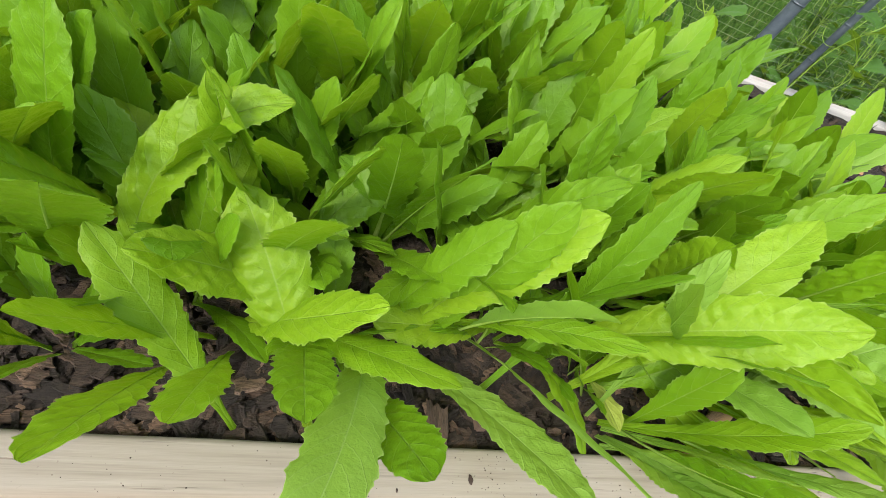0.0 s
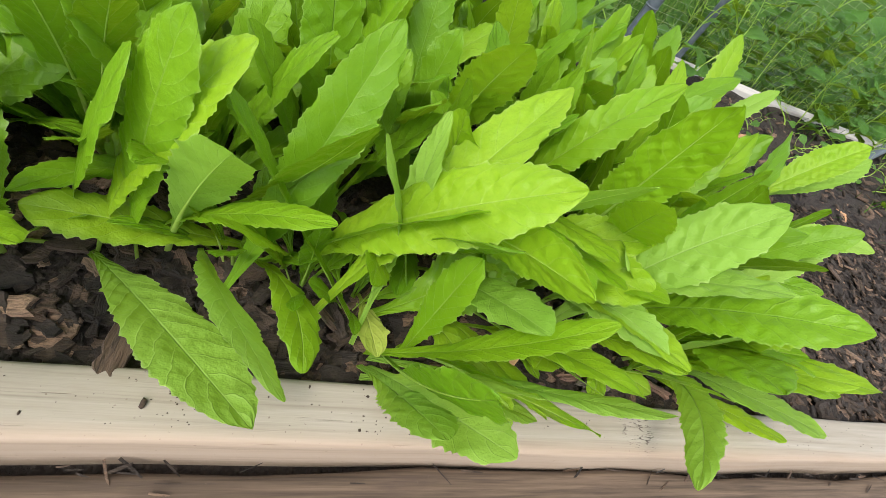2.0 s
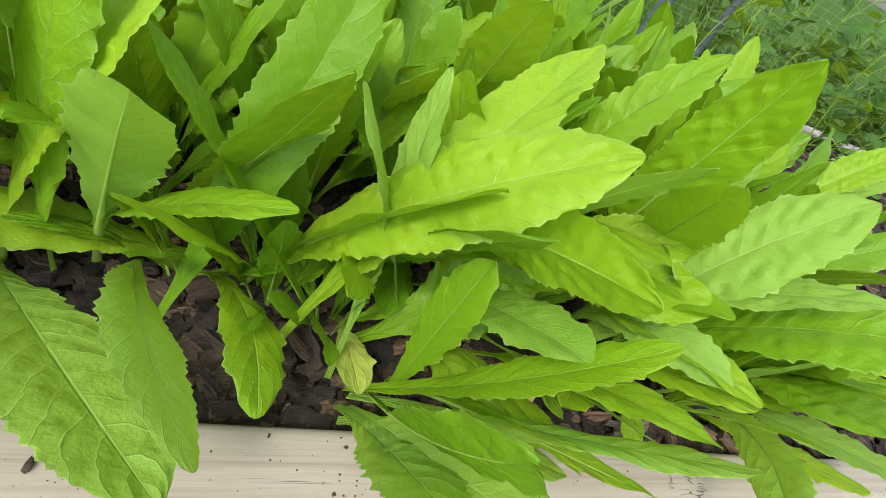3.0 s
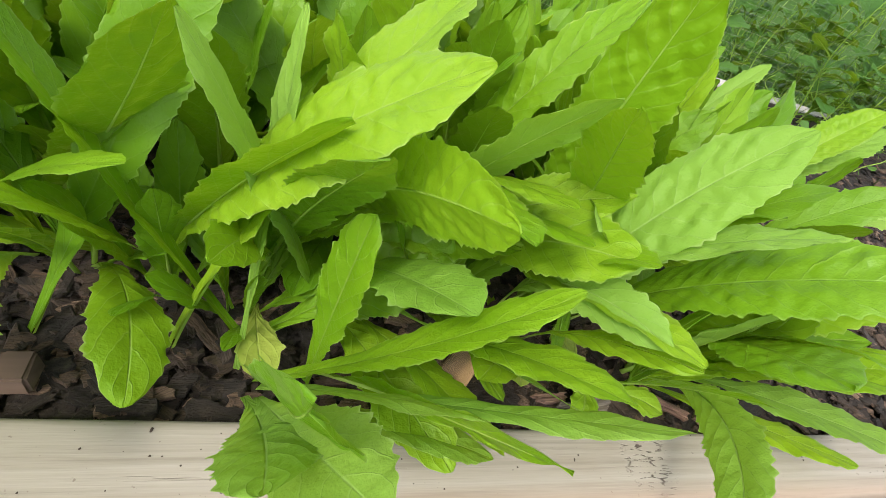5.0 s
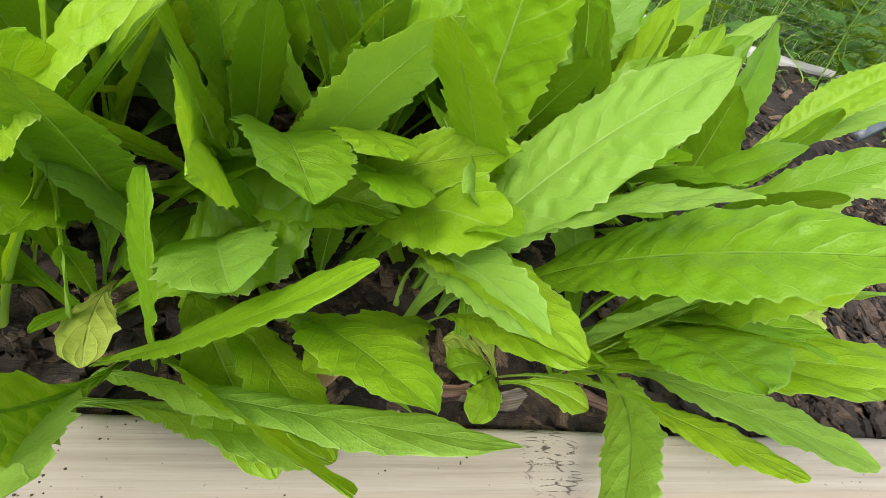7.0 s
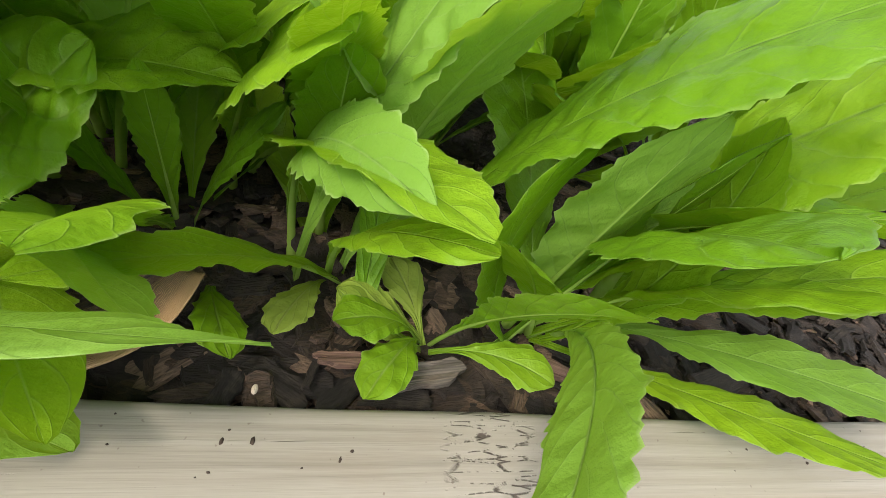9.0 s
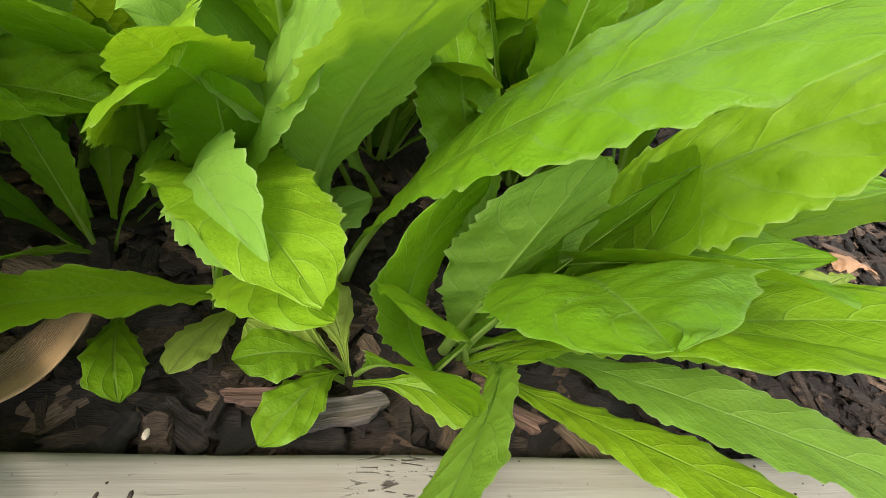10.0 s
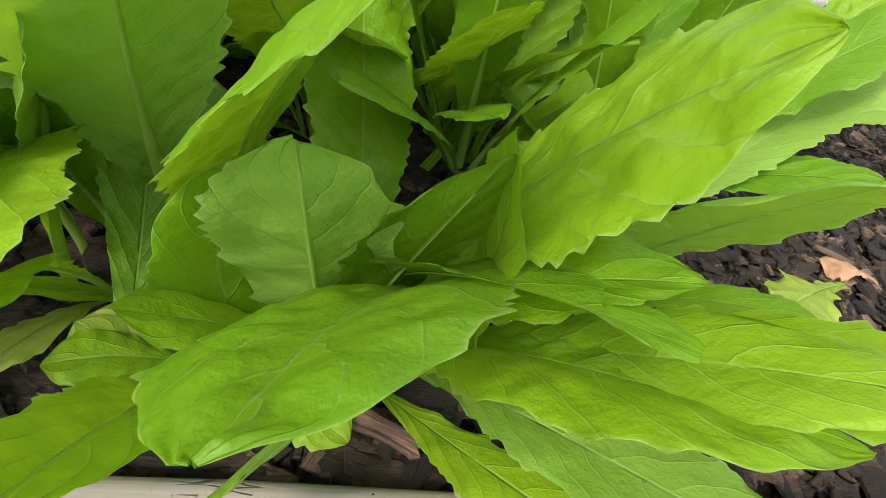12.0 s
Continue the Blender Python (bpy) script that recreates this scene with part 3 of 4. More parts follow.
grow(p, 11, 37, 297, 314, 42, 18, 15.5, 2.5, -47, "mint_lance")
grow(p, 38, 7, 299, 299, 60, 33, 15.0, 3.2, -9, "lance")
grow(p, -11, -16, 308, 323, 50, 24, 14.5, 3.5, -67, "lance")
grow(p, -11, -24, 37, 39, 83, 80, 11.2, 2.6, -1, "strap")
p = lettuce(0.352, 0.044)
grow(p, 6, -5, 248, 229, 64, -5, 15.7, 2.7, 71, "mint_lance")
grow(p, 16, 21, 304, 300, 83, 52, 15.4, 4.8, 44, "lance")
grow(p, -3, -4, 98, 98, 51, 22, 15.3, 4.1, 7, "lance")
grow(p, 33, 14, 221, 256, 70, 29, 15.3, 5.0, 31, "deep_spoon")
grow(p, 24, 8, -42, -42, 60, 35, 15.0, 3.2, 0, "lance")
grow(p, -4, -4, -29, -32, 61, 33, 14.8, 3.2, -3, "lance")
grow(p, -1, 7, -46, -32, 41, 8, 14.7, 3.2, -11, "mint_lance")
grow(p, -4, 1, -45, -35, 67, 24, 14.1, 4.3, -24, "lance")
grow(p, -7, 4, 294, 323, 94, 15, 13.9, 3.2, -26, "lance")
grow(p, -7, -2, -37, -23, 84, 28, 12.8, 3.6, -9, "lance")
grow(p, -13, -0, 264, 275, 73, 75, 12.3, 3.5, 6, "mint_lance")
grow(p, -1, -7, 333, 348, 53, 106, 12.0, 2.6, 21, "strap")
grow(p, -21, -12, -8, -18, 72, 69, 11.9, 3.2, -47, "deep_spoon")
grow(p, -3, -6, 312, 323, 30, 19, 11.5, 2.7, -16, "lance")
grow(p, -12, -12, 196, 169, 45, 119, 10.9, 2.7, -47, "lance")
grow(p, -4, -4, 223, 212, 69, 43, 9.5, 2.4, 11, "spoon")
p = lettuce(-0.176, 0.055)
grow(p, -15, -10, 266, 263, 64, 50, 14.7, 3.2, 14, "lance")
grow(p, 1, 9, 230, 224, 64, 59, 14.7, 2.6, 7, "strap")
grow(p, 14, 1, 273, 268, 64, 52, 14.4, 2.8, 8, "spoon")
p = lettuce(-0.089, 0.312)
grow(p, -24, -26, 259, 246, 74, 47, 20.1, 4.4, 25, "lance")
grow(p, 24, 26, 272, 268, 72, 59, 17.9, 4.0, -3, "lance")
p = lettuce(0.207, 0.375)
grow(p, 0, 0, 52, 46, 71, 54, 18.4, 3.5, 1, "lance")
p = lettuce(0.532, 0.358)
grow(p, -7, -17, 81, 79, 68, 53, 18.2, 3.5, -5, "lance")
grow(p, 7, 17, 12, 17, 62, 43, 15.9, 2.7, 5, "mint_lance")
p = lettuce(0.626, 0.302)
grow(p, 10, 10, -9, 14, 46, 37, 17.7, 3.9, 12, "mint_lance")
grow(p, -10, -10, 9, 5, 66, 42, 17.1, 4.5, 11, "lance")
p = lettuce(-0.175, 0.390)
grow(p, 0, 0, 303, 325, 23, 4, 16.8, 3.7, 14, "lance")
p = lettuce(0.309, 0.343)
grow(p, 0, 0, 24, 21, 66, 44, 16.6, 3.7, 3, "lance")
p = lettuce(0.378, 0.191)
grow(p, 15, 31, 247, 246, 62, 38, 15.6, 4.2, 4, "lance")
grow(p, -6, 5, 280, 280, 61, 40, 13.8, 4.0, 20, "lance")
grow(p, -10, -36, 31, 42, 50, 25, 12.8, 4.6, -0, "lance")
p = lettuce(0.439, 0.099)
grow(p, 4, 14, 7, 28, 49, 32, 15.3, 3.1, -7, "mint_strap")
grow(p, -4, -14, 262, 262, 68, 52, 14.3, 4.0, 9, "mint_lance")
p = lettuce(0.582, 0.242)
grow(p, 0, 0, -34, -35, 53, 14, 15.1, 3.1, 24, "mint_lance")
p = lettuce(0.018, 0.201)
grow(p, 0, 0, 146, 144, 55, 23, 14.7, 3.1, -23, "lance")
p = lettuce(-0.292, 0.168)
grow(p, 0, 0, 114, 135, 38, -7, 14.2, 4.1, 9, "lance")


# the thick of the bed behind
def fill_bed():
    rng = np.random.default_rng(11)
    for y in (0.22, 0.31, 0.40, 0.49, 0.58):
        for x in np.arange(-0.75, 0.46 - 0.45 * (y - 0.22), 0.088):
            wild(x + rng.uniform(-0.02, 0.02), y + rng.uniform(-0.02, 0.02), 14, 0.84 + 0.1 * rng.uniform(), 84 if y < 0.35 else 58)
    for x in np.arange(-0.30, 0.20, 0.075):
        wild(x + rng.uniform(-0.015, 0.015), 0.15 + rng.uniform(-0.012, 0.012), 11, 0.85)
    for x in (0.22, 0.31, 0.39, 0.46):
        wild(x, 0.17 + rng.uniform(-0.01, 0.01), 10, 0.85)
    for x, y in ((-0.38, 0.08), (-0.46, 0.10), (-0.33, 0.14), (-0.56, 0.10), (-0.28, 0.11)):
        wild(x, y, 10)
    # small young plants between the larger ones
    for x, y, count, tall in ((0.10, 0.062, 8, 0.36), (0.065, 0.075, 7, 0.5), (0.20, 0.085, 7, 0.5), (0.02, 0.085, 7, 0.55), (-0.255, 0.05, 8, 0.5), (-0.20, 0.09, 9, 0.7), (-0.10, 0.07, 6, 0.5), (0.44, 0.08, 6, 0.5)):
        wild(x, y, count, tall)


fill_bed()


# ---- mulch, litter and small things ----
def chip_mesh(rng, name="bark_chip", material=None):
    """A split flake of bark, 1 long: a slab with broken ends, split edges and lengthwise ridges."""
    n, m = 7, int(rng.integers(4, 7))
    wide = rng.uniform(0.14, 0.30)
    thick = rng.uniform(0.06, 0.14)
    bend = rng.uniform(-0.07, 0.07)
    twist = rng.uniform(-0.25, 0.25)
    ends = rng.uniform(-0.13, 0.07, (2, m))
    ridge = rng.uniform(-0.35, 0.5, m)
    left, right = rng.uniform(0.75, 1.1, n), rng.uniform(0.75, 1.1, n)
    verts = []
    for layer in (0, 1):
        for i in range(n):
            t = i / (n - 1) - 0.5
            for j in range(m):
                u = j / (m - 1) * 2 - 1
                x = t + (ends[0][j] * -1 if i == 0 else ends[1][j] if i == n - 1 else rng.uniform(-0.03, 0.03))
                y = u * wide * (left[i] if u < 0 else right[i]) * (0.9 if layer else 1.0) + bend * (1 - 4 * t * t)
                z = (thick * (0.5 + 0.6 * ridge[j] * rng.uniform(0.6, 1.2)) if layer else -thick * 0.5) + twist * t * u * wide
                verts.append((x, y, z))
    faces = []
    q = n * m
    for i in range(n - 1):
        for j in range(m - 1):
            a = i * m + j
            faces.append((a, a + m, a + m + 1, a + 1))
            faces.append((q + a, q + a + 1, q + a + m + 1, q + a + m))
    for i in range(n - 1):
        a, c = i * m, i * m + m - 1
        faces += [(a, q + a, q + a + m, a + m), (c, c + m, q + c + m, q + c)]
    for j in range(m - 1):
        a, c = j, (n - 1) * m + j
        faces += [(a, a + 1, q + a + 1, q + a), (c, q + c, q + c + 1, c + 1)]
    return mesh_of(name, verts, faces, [material or BARK], smooth=False)


def scatter_mulch():
    rng = np.random.default_rng(21)
    shapes = [chip_mesh(rng, material=BARK_FLAKE) for _ in range(14)]

    def place(x, y, size, lay):
        tilt = 12 if lay else 24
        turn = rng.normal(0, 28) if lay and rng.uniform() < 0.6 else rng.uniform(0, 360)
        return pose(x, y, soil_height(x, y) + rng.uniform(0.0015, 0.007), rng.uniform(-tilt, tilt), rng.uniform(-tilt, tilt), turn) @ Matrix.Diagonal((size, size * rng.uniform(0.8, 1.3), size, 1))

    # the strip of mulch beside the front board, flake by flake
    for _ in range(290):
        x, y = rng.uniform(-0.05, 0.45), 0.003 + 0.075 * rng.uniform() ** 1.3
        piece("bark_chip", shapes[int(rng.integers(14))], floor, place(x, y, rng.uniform(0.009, 0.028), y < 0.04))
    # the rest of the mulch
    verts, faces = [], []
    coords = []
    for me in shapes:
        coords.append((np.array([v.co for v in me.vertices]), [tuple(p.vertices) for p in me.polygons]))
    for k in range(13500):
        if k > 9000:
            x, y = rng.uniform(0.40, 1.0), rng.uniform(0.01, 0.34)
        elif k < 4200:
            x, y = rng.uniform(-0.35, 0.95), rng.uniform(0.003, 0.16)
        else:
            x, y = rng.uniform(-0.7, 1.45), rng.uniform(0.003, 0.655)
        co, fs = coords[int(rng.integers(14))]
        m = np.array(place(x, y, rng.uniform(0.004, 0.012) if k > 9000 or rng.uniform() < 0.6 else rng.uniform(0.012, 0.024), False))
        off = len(verts)
        verts.extend((co @ m[:3, :3].T + m[:3, 3]).tolist())
        faces.extend([tuple(i + off for i in f) for f in fs])
    rest = new("bark_mulch", mesh_of("bark_mulch", verts, faces, [BARK], smooth=False))
    tagged(rest, "layer of dark brown shredded bark mulch on soil", "mulch", kind="stuff")


def wood_scraps():
    rng = np.random.default_rng(5)
    grey = wood_material("grey_scrap", (0.03, 0.025, 0.021), (0.09, 0.075, 0.06), (0.19, 0.16, 0.13), 2.2, 0.9, unit=0.11)
    brown = wood_material("brown_scrap", (0.03, 0.02, 0.015), (0.09, 0.058, 0.04), (0.20, 0.13, 0.09), 2.2, 0.9, unit=0.11)
    red = wood_material("red_scrap", (0.035, 0.02, 0.015), (0.12, 0.066, 0.046), (0.26, 0.155, 0.11), 2.2, 0.9, unit=0.11)

    def scrap(x, y, z, size, turn, material, label, squash=(1, 1, 1), tilt=0):
        ob = new("wood_chip", chip_mesh(rng, "wood_chip", material))
        ob.matrix_world = pose(x, y, z, tilt, 4, turn) @ Matrix.Diagonal((size * squash[0], size * squash[1], size * squash[2], 1))
        tagged(ob, label, "wood chip", "wood scraps in the mulch")

    scrap(0.297, 0.0155, -0.008, 0.036, 12, grey, "flat grey weathered splinter of wood on mulch", (1, 0.55, 0.7))
    scrap(0.291, 0.007, -0.010, 0.024, -2, BARK_FLAKE, "thick brown flake of bark beside the board", (1, 0.75, 1.2))
    scrap(0.357, 0.017, -0.008, 0.034, -20, red, "long red-brown splintered piece of bark on mulch", (1, 0.7, 0.9))
    scrap(-0.022, 0.012, -0.004, 0.034, 88, BARK_FLAKE, "ridged brown chunk of bark standing by the board", (1, 1.3, 1.8), 12)
    scrap(0.274, 0.020, -0.007, 0.022, 4, red, "red-brown flat splinter of bark on mulch", (1, 0.5, 0.9))
    scrap(0.236, 0.007, -0.008, 0.015, 70, BARK_FLAKE, "small pointed brown bark flake on mulch", (1, 1.0, 1.2))
    scrap(0.252, 0.010, -0.010, 0.021, -30, BARK_FLAKE, "dark grey-brown flake of bark beside the board", (1, 0.9, 0.9))
    scrap(0.262, 0.016, -0.008, 0.015, 78, BARK_FLAKE, "short split stick of brown bark", (1, 0.6, 1.0))
    scrap(0.43, 0.02, -0.008, 0.030, 20, BARK_FLAKE, "broad grey-brown flake of bark beside the board", (1, 0.9, 1.0))
    scrap(0.581, 0.070, -0.004, 0.034, 60, brown, "tan splintered stick of dry wood on soil", (1, 0.35, 0.9))
    scrap(0.60, 0.125, -0.004, 0.020, 140, brown, "small tan splinter of dry wood on soil", (1, 0.5, 0.6))
    # a pale husk beside the board
    bm = bmesh.new()
    bmesh.ops.create_uvsphere(bm, u_segments=12, v_segments=8, radius=1.0)
    for v in bm.verts:
        v.co = Vector((v.co.x * 0.0010, v.co.y * 0.0017, v.co.z * 0.0008)) * (1 + 0.2 * noise.noise(v.co * 2))
    husk = part("seed_husk", bm, plain_material("pale_husk", (0.42, 0.33, 0.22), (0.62, 0.54, 0.42), 500, 0.6))
    husk.location = (0.246, 0.005, -0.003)
    tagged(husk, "small pale seed husk lying on dark bark", "seed husk")
    # a sawn block with a crack
    block = thing("wood_block", "small sawn brown offcut of wood with a crack", "wood offcut", at=(0.018, 0.021, -0.006))
    for x0, x1 in ((-0.011, -0.0025), (-0.0018, 0.0105)):
        bm = bmesh.new()
        bmesh.ops.create_cube(bm, size=1.0)
        bmesh.ops.scale(bm, vec=(x1 - x0, 0.014, 0.012), verts=bm.verts)
        bmesh.ops.bevel(bm, geom=bm.edges[:], offset=0.0011, segments=2, affect="EDGES")
        for v in bm.verts:
            v.co += Vector((0.0006 * noise.noise(v.co * 300), 0.0006 * noise.noise(v.co * 300 + Vector((3, 1, 0))), 0.0005 * noise.noise(v.co * 300 + Vector((0, 7, 0)))))
        half = part("piece", bm, brown, block)
        half.matrix_local = pose((x0 + x1) / 2, 0, 0, 0, 0, 4)


def samara_material():
    k = Mat("maple_wing", 0.6)
    uv = k.n("UVMap")
    uv.uv_map = "blade"
    sep = k.n("SeparateXYZ")
    k.link(uv.outputs[0], sep.inputs[0])
    wob = k.noise(k.coords(), 240, 4)
    # veins leave the thick edge and fan out through the papery wing
    lane = k.math("SUBTRACT", k.math("MULTIPLY", sep.outputs[0], 0.9), k.math("MULTIPLY", k.math("POWER", sep.outputs[1], 1.5), 0.4))
    lane = k.math("ADD", k.math("MULTIPLY", lane, 24.0), k.math("MULTIPLY", wob, 4.0))
    vein = k.ramp(k.math("ABSOLUTE", k.math("SUBTRACT", k.math("FRACT", lane), 0.5)), ((0.22, (0, 0, 0)), (0.44, (1, 1, 1))))
    base = k.ramp(sep.outputs[0], ((0.0, (0.44, 0.27, 0.13)), (0.28, (0.34, 0.20, 0.09)), (0.5, (0.13, 0.075, 0.034)), (1.0, (0.075, 0.046, 0.022))))
    base = k.mix(k.math("MULTIPLY", vein, 0.75), base, (0.40, 0.25, 0.115))
    k.colour(base)
    k.bump(vein, 0.6, 0.0006)
    return k.m


def maple_samara():
    """A maple key: a nutlet and a veined papery wing with one thick edge."""
    wing_skin = samara_material()
    key = thing("maple_seed", "dry brown veined maple seed wing lying on bark mulch", "maple seed", at=(0.190, 0.005, -0.005))
    n, m = 26, 11
    verts, uvs = [], []
    for i in range(n):
        s = i / (n - 1)
        wide = 0.0045 + 0.0135 * math.sin(math.pi * min(1, 0.08 + 0.80 * s ** 1.15)) ** 0.9
        if s > 0.9:
            wide *= math.sqrt(max(0.0, 1 - ((s - 0.9) / 0.1) ** 2)) * 0.9 + 0.1
        for j in range(m):
            u = j / (m - 1)
            x = 0.046 * s
            y = -0.006 * math.sin(math.pi * s) + wide * u * (1 + 0.03 * math.sin(9 * s + 5))
            z = 0.0015 * math.sin(6 * s + 3 * u) + 0.020 * s * s * (1 - 0.25 * u)
            verts.append((x, y, z))
            uvs.append((u, s))
    faces = [(i * m + j, (i + 1) * m + j, (i + 1) * m + j + 1, i * m + j + 1) for i in range(n - 1) for j in range(m - 1)]
    wing = piece("wing", mesh_of("wing", verts, faces, [wing_skin], uvs), key, pose(0, 0, 0.002, 0, 0, 37))
    thick = wing.modifiers.new("thickness", "SOLIDIFY")
    thick.thickness = 0.0004
    bm = bmesh.new()
    bmesh.ops.create_uvsphere(bm, u_segments=14, v_segments=9, radius=1.0)
    for v in bm.verts:
        v.co = Vector((v.co.x * 0.0075, v.co.y * 0.0045, v.co.z * 0.0028)) * (1 + 0.12 * noise.noise(v.co * 3))
    for f in bm.faces:
        f.smooth = True
    nut = part("nutlet", bm, DRY, key)
    nut.matrix_local = pose(-0.005, -0.002, 0.001, 0, 0, 32)


def crumbs():
    """Soil crumbs that lie on the boards."""
    rng = np.random.default_rng(8)
    verts, faces = [], []
    bm = bmesh.new()
    bmesh.ops.create_icosphere(bm, subdivisions=1, radius=1.0)
    co = np.array([v.co for v in bm.verts])
    fs = [tuple(v.index for v in f.verts) for f in bm.faces]
    bm.free()
    for k in range(210):
        if k < 150:
            x, y, z = rng.uniform(-0.3, 0.6), rng.uniform(-0.031, -0.002), 0.0002
        else:
            x, y, z = rng.choice([0.01, 0.012, 0.113, 0.30, 0.115]) + rng.normal(0, 0.007), rng.uniform(-0.03, -0.003), 0.0002
        r = rng.uniform(0.00015, 0.0005) * (2.0 if rng.uniform() < 0.07 else 1)
        off = len(verts)
        verts.extend((co * rng.uniform(0.6, 1.3, (len(co), 1)) * r * (1.2, 1.0, 0.6) + (x, y, z)).tolist())
        faces.extend([tuple(i + off for i in f) for f in fs])
    tagged(new("soil_crumbs", mesh_of("soil_crumbs", verts, faces, [CRUMB])), "dark crumbs of soil scattered on the pale board", "soil crumbs", kind="stuff")
    for x, y, r in ((-0.002, -0.0193, 0.0024), (-0.05, -0.026, 0.001), (0.249, -0.012, 0.0009), (0.241, -0.012, 0.0008), (0.273, -0.017, 0.0007), (0.079, -0.0045, 0.0009)):
        v = co * rng.uniform(0.7, 1.2, (len(co), 1)) * r * (0.8, 1.5, 0.55) + (0, 0, 0.25 * r)
        ob = new("soil_crumb", mesh_of("soil_crumb", v.tolist(), fs, [CRUMB]))
        ob.location = (x, y, 0)
        tagged(ob, "dark crumb of soil stuck to the pale board", "soil crumb", "soil crumbs on the board")


def gap_litter():
    """Bark fibres and husks caught between the front board and the old timber."""
    rng = np.random.default_rng(14)
    verts, faces = [], []
    for k in range(90):
        x, y, z = rng.uniform(-0.5, 0.9), -0.0405 - 0.006 * rng.uniform() - (0.012 * rng.uniform() if k % 4 == 0 else 0), -0.034 + rng.uniform(0, 0.003)
        ln, w = rng.uniform(0.003, 0.009), rng.uniform(0.0003, 0.0009)
        m = np.array(pose(x, y, z, rng.uniform(-40, 40), rng.uniform(-12, 12), rng.normal(0, 25)))
        q = np.array([(-ln, -w, 0), (0, -w * 1.3, 0.4 * w), (ln, -w * 0.5, 0), (ln, w * 0.5, 0.3 * w), (0, w, w), (-ln, w, 0.3 * w)])
        off = len(verts)
        verts.extend((q @ m[:3, :3].T + m[:3, 3]).tolist())
        faces.append(tuple(range(off, off + 6)))
    tagged(new("bark_litter", mesh_of("bark_litter", verts, faces, [BARK], smooth=False)), "shreds of bark caught in the gap beside the old timber", "bark litter", kind="stuff")


def dead_leaves():
    rng = np.random.default_rng(33)
    for x, y, az, ln, wd, label in ((0.585, 0.10, 197, 0.060, 0.030, "dying yellow lettuce leaf lying flat on soil"),):
        me = leaf_mesh(rng, az, az + 15, 12, -8, ln, wd, 5, "spoon", 80, 5, 0.08, 0.2, [PALE_LEAF, STALK], 2.5)
        ob = new("fallen_leaf", me)
        ob.location = (x, y, 0.0)
        tagged(ob, label, "fallen leaf")
    for x, y, az, ln in ((0.615, 0.108, 140, 0.030), (0.43, 0.60, 30, 0.03), (0.40, 0.78, 80, 0.035), (0.90, 0.36, 300, 0.03), (0.78, 0.50, 200, 0.028)):
        me = leaf_mesh(rng, az, az + 20, 15, -25, ln, ln * 0.7, 10, "round", 40, 8, 0.08, 0.6, [DRY, DRY], 0.5)
        ob = new("dry_leaf", me)
        ob.location = (x, y, -0.004 if y < 0.65 else -0.10)
        tagged(ob, "curled tan dry leaf on the ground", "dry leaf", "dry leaves")


# ---- fence, vines and lawn behind the bed ----
def tube(name, points, radius, material, sides=8, taper=1.0):
    """A round bar through the points."""
    p = np.array(points, float)
    d = np.gradient(p, axis=0)
    d /= np.linalg.norm(d, axis=1)[:, None]
    ref = np.where(np.abs(d[:, 2:3]) > 0.9, [[1.0, 0, 0]], [[0, 0, 1.0]])
    a = np.cross(d, ref)
    a /= np.linalg.norm(a, axis=1)[:, None]
    b = np.cross(d, a)
    r = radius * np.linspace(1, taper, len(p))
    ang = np.arange(sides) * 2 * math.pi / sides
    verts = np.concatenate([p[i] + r[i] * (np.cos(ang)[:, None] * a[i] + np.sin(ang)[:, None] * b[i]) for i in range(len(p))])
    faces = [(i * sides + j, i * sides + (j + 1) % sides, (i + 1) * sides + (j + 1) % sides, (i + 1) * sides + j) for i in range(len(p) - 1) for j in range(sides)]
    faces += [tuple(range(sides))[::-1], tuple(range((len(p) - 1) * sides, len(p) * sides))]
    return mesh_of(name, verts.tolist(), faces, [material])


def fence():
    rng = np.random.default_rng(4)
    for x, y, r, lean in ((0.60, 0.722, 0.0125, 0.01), (0.72, 0.716, 0.007, 0.0)):
        stake = thing("fence_stake", "dark blue-grey coated steel stake holding the netting", "stake", "fence stakes", at=(x, y, -0.135))
        zs = np.linspace(0, 1.0, 30)
        piece("shaft", tube("shaft", [(lean * z, 0, z) for z in zs], r, POLE, 16), stake)
        for z in np.arange(0.05, 0.99, 0.07):
            piece("rib", tube("rib", [(lean * z, 0, z), (lean * z, 0, z + 0.003)], r * 1.08, POLE, 16), stake)
    verts, faces = [], []

    def wire(points):
        me = tube("wire", points, 0.00026, WIRE, 3)
        off = len(verts)
        verts.extend([tuple(v.co) for v in me.vertices])
        faces.extend([tuple(i + off for i in f.vertices) for f in me.polygons])
        bpy.data.meshes.remove(me)

    def sag(x, z):
        return 0.726 - 0.008 * (x - 0.5) + 0.008 * noise.noise((x * 5, z * 6, 1)) , z + 0.010 * noise.noise((x * 4, z * 5, 9))

    for z in np.arange(-0.06, 0.44, 0.013):
        wire([(x, *sag(x, z)) for x in np.linspace(0.2, 1.75, 56)])
    for x in np.arange(0.2, 1.75, 0.026):
        wire([(x + 0.004 * math.sin(z * 30), *sag(x, z)) for z in np.linspace(-0.06, 0.44, 14)])
    net = new("garden_netting", mesh_of("garden_netting", verts, faces, [WIRE]))
    tagged(net, "slack pale wire netting stretched between stakes behind the bed", "netting")
    # a black pipe that leans at the corner of the bed
    pipe = new("leaning_pipe", tube("leaning_pipe", [(0.93 + 0.42 * t, 0.44 + 0.21 * t, -0.005 + 0.09 * t) for t in np.linspace(0, 1, 12)], 0.009, POLE, 14))
    tagged(pipe, "dark green-black plastic pipe leaning over the soil", "pipe")


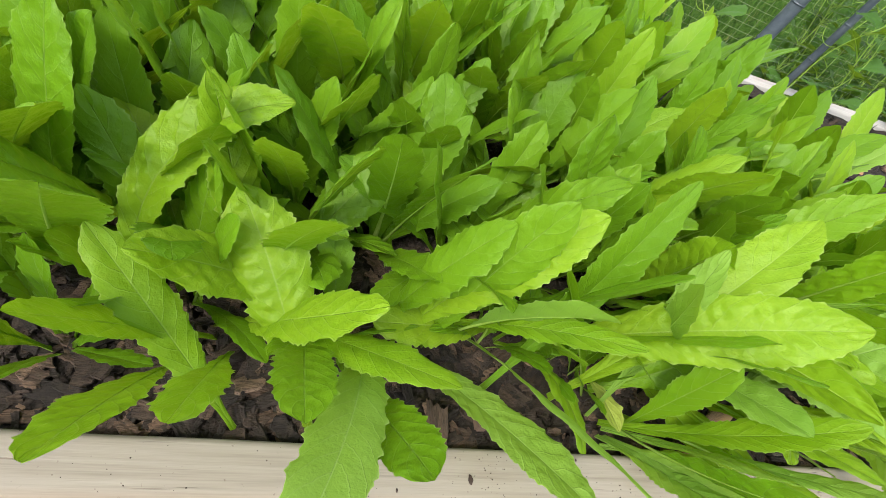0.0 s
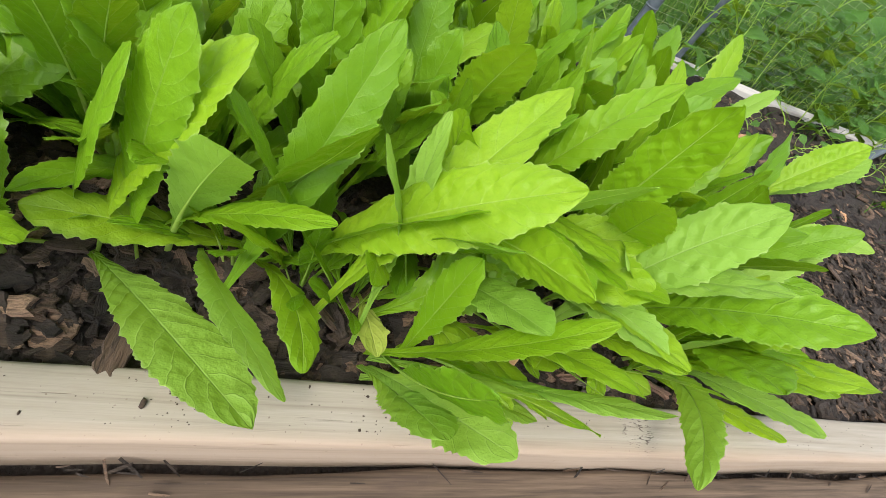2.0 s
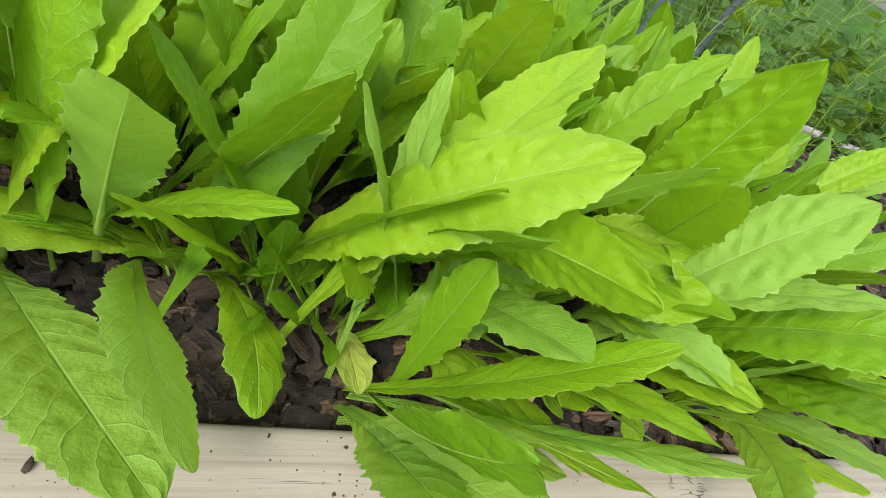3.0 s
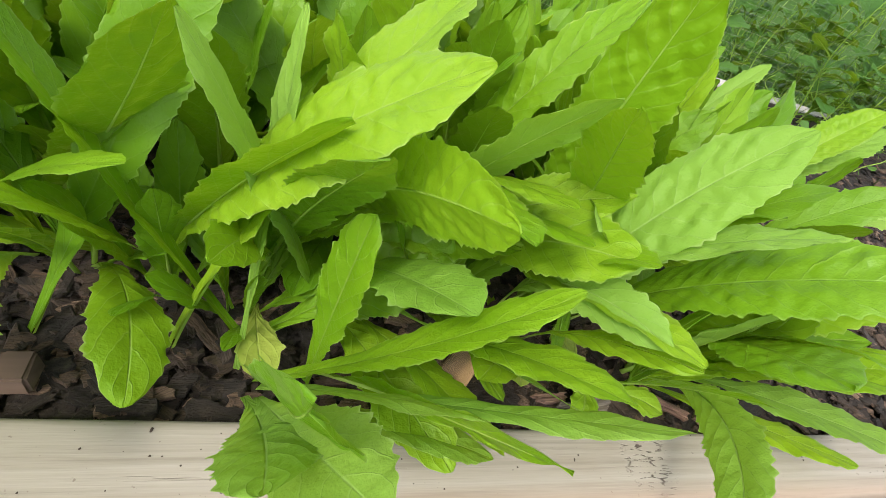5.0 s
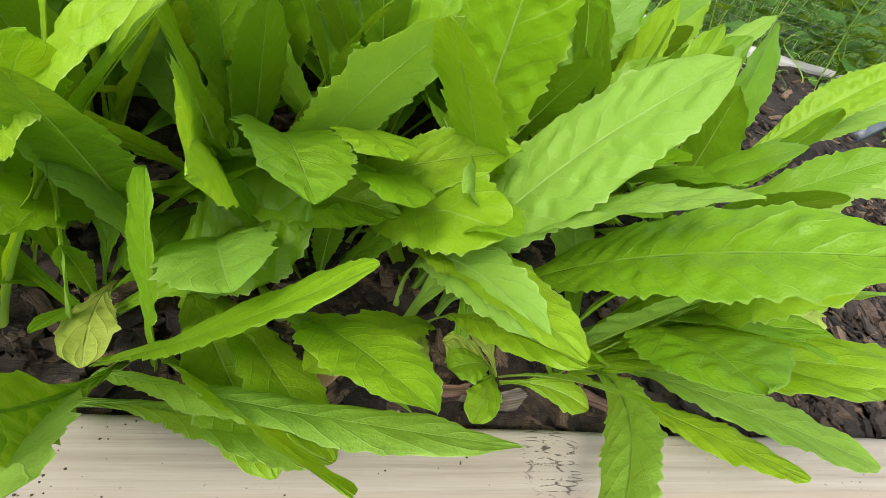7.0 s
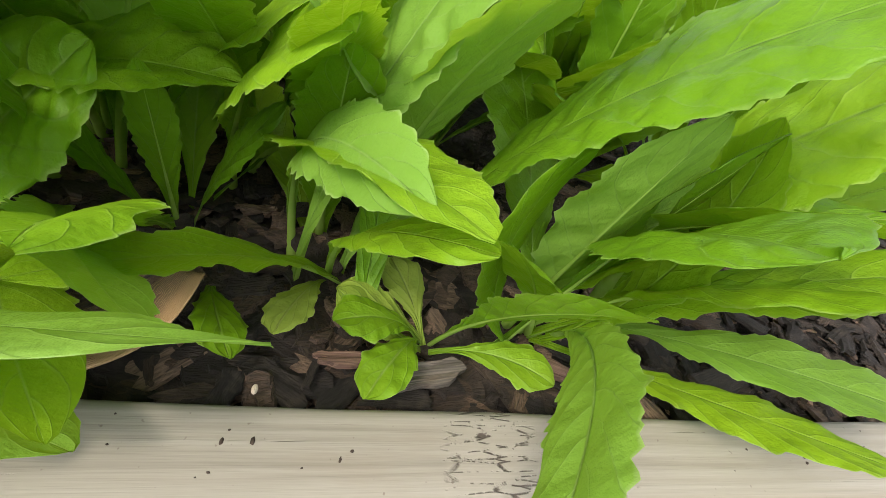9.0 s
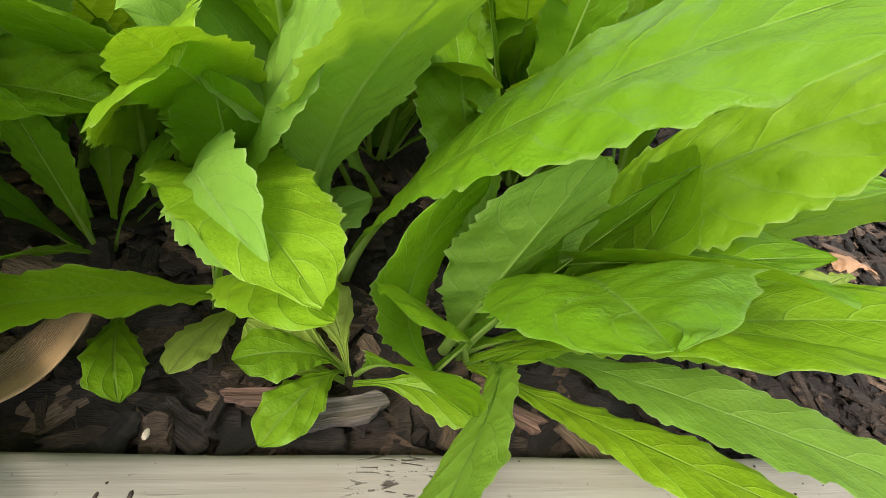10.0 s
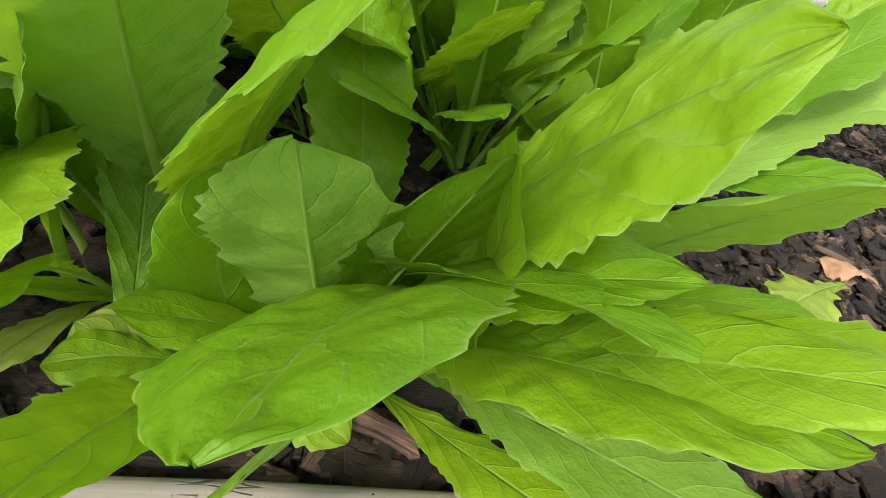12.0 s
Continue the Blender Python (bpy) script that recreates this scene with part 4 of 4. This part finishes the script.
def pea_vine(x, y, tall, leaves, seed, label="climbing pea plant with rounded blue-green leaves", foot=-0.015, size=1.0):
    rng = np.random.default_rng(seed)
    vine = thing("pea_plant", label, "pea plant", "pea plants at the fence", at=(x, y, foot))
    zs = np.linspace(0, 1, 16)
    ph = rng.uniform(0, 6, 2)
    lean = rng.uniform(-0.12, 0.12), rng.uniform(-0.05, 0.08)
    pts = [(lean[0] * z + 0.012 * math.sin(7 * z + ph[0]), lean[1] * z + 0.012 * math.sin(6 * z + ph[1]), tall * z) for z in zs]
    piece("stem", tube("stem", pts, 0.0013, STALK, 5, 0.5), vine)
    for k in range(leaves):
        i = int(1 + 14 * (k + rng.uniform()) / leaves)
        ln = size * rng.uniform(0.036, 0.066)
        az = rng.uniform(0, 360)
        me = leaf_mesh(rng, az, az + rng.uniform(-30, 30), rng.uniform(20, 60), rng.uniform(-40, 30), ln, ln * rng.uniform(0.62, 0.85), rng.uniform(-30, 30), "round", 22, rng.uniform(4, 14), 0.05, 0.1, [PEA_LEAF, STALK], 0.0)
        piece("leaf", me, vine, Matrix.Translation(pts[min(i, 15)]))
    for k in range(3):
        a = rng.uniform(0, 6.28)
        i = int(rng.integers(5, 15))
        curl = [(pts[i][0] + 0.05 * t * math.cos(a) + 0.006 * math.sin(9 * t), pts[i][1] + 0.05 * t * math.sin(a), pts[i][2] + 0.03 * t + 0.006 * math.cos(9 * t)) for t in np.linspace(0, 1, 12)]
        piece("tendril", tube("tendril", curl, 0.0006, STALK, 4, 0.4), vine)


def vines():
    rng = np.random.default_rng(61)
    for k in range(70):
        x = 0.74 + 1.0 * rng.uniform() ** 0.9
        line = 0.73
        if k % 4 == 0 and x > 0.95:
            pea_vine(x, line - 0.10 + rng.uniform(-0.03, 0.02), rng.uniform(0.12, 0.36), int(rng.integers(8, 14)), 100 + k)
        else:
            pea_vine(x, line + rng.uniform(0.03, 0.12), rng.uniform(0.22, 0.52), int(rng.integers(12, 20)), 100 + k, foot=-0.13)
    for k, (x, y, tall) in enumerate(((0.62, 0.63, 0.22), (0.69, 0.61, 0.18), (0.76, 0.63, 0.30), (0.52, 0.65, 0.12))):
        pea_vine(x, y, tall, 6, 150 + k)
    for k in range(16):
        pea_vine(rng.uniform(0.76, 1.5), rng.uniform(0.36, 0.62), rng.uniform(0.03, 0.08), int(rng.integers(4, 8)), 200 + k, "low weed with small rounded green leaves on dark soil", size=0.42)


def grass():
    rng = np.random.default_rng(90)
    verts, faces = [], []

    def blade(x, y, z, h, w, lean):
        a = rng.uniform(0, 6.28)
        c, s = math.cos(a), math.sin(a)
        d = rng.uniform(0, 6.28)
        lx, ly = lean * math.cos(d), lean * math.sin(d)
        off = len(verts)
        for t, k in ((0, 1), (0.45, 0.8), (0.8, 0.45)):
            bx, by, bz = x + lx * t * t, y + ly * t * t, z + h * t * (1 - 0.25 * t)
            verts.append((bx - w * k * c, by - w * k * s, bz))
            verts.append((bx + w * k * c, by + w * k * s, bz))
        verts.append((x + lx, y + ly, z + h * 0.78))
        faces.extend([(off, off + 1, off + 3, off + 2), (off + 2, off + 3, off + 5, off + 4), (off + 4, off + 5, off + 6)])

    for k in range(40000):
        r = rng.uniform() ** 1.7
        y = 0.74 + 1.7 * r
        x = rng.uniform(-0.2, 1.5) + 1.4 * r * rng.uniform(-0.3, 1.0)
        blade(x, y, -0.13, rng.uniform(0.03, 0.09), rng.uniform(0.0008, 0.0018), rng.uniform(0.01, 0.05))
    for k in range(90):
        blade(rng.uniform(0.85, 1.5), rng.uniform(0.3, 0.64), -0.012, rng.uniform(0.02, 0.06), rng.uniform(0.0006, 0.0014), rng.uniform(0.01, 0.05))
    tagged(new("grass", mesh_of("grass", verts, faces, [GRASS], smooth=False)), "short green lawn grass behind the fence", "grass", kind="stuff")


wood_scraps()
maple_samara()
crumbs()
gap_litter()
dead_leaves()
fence()
vines()
grass()
scatter_mulch()
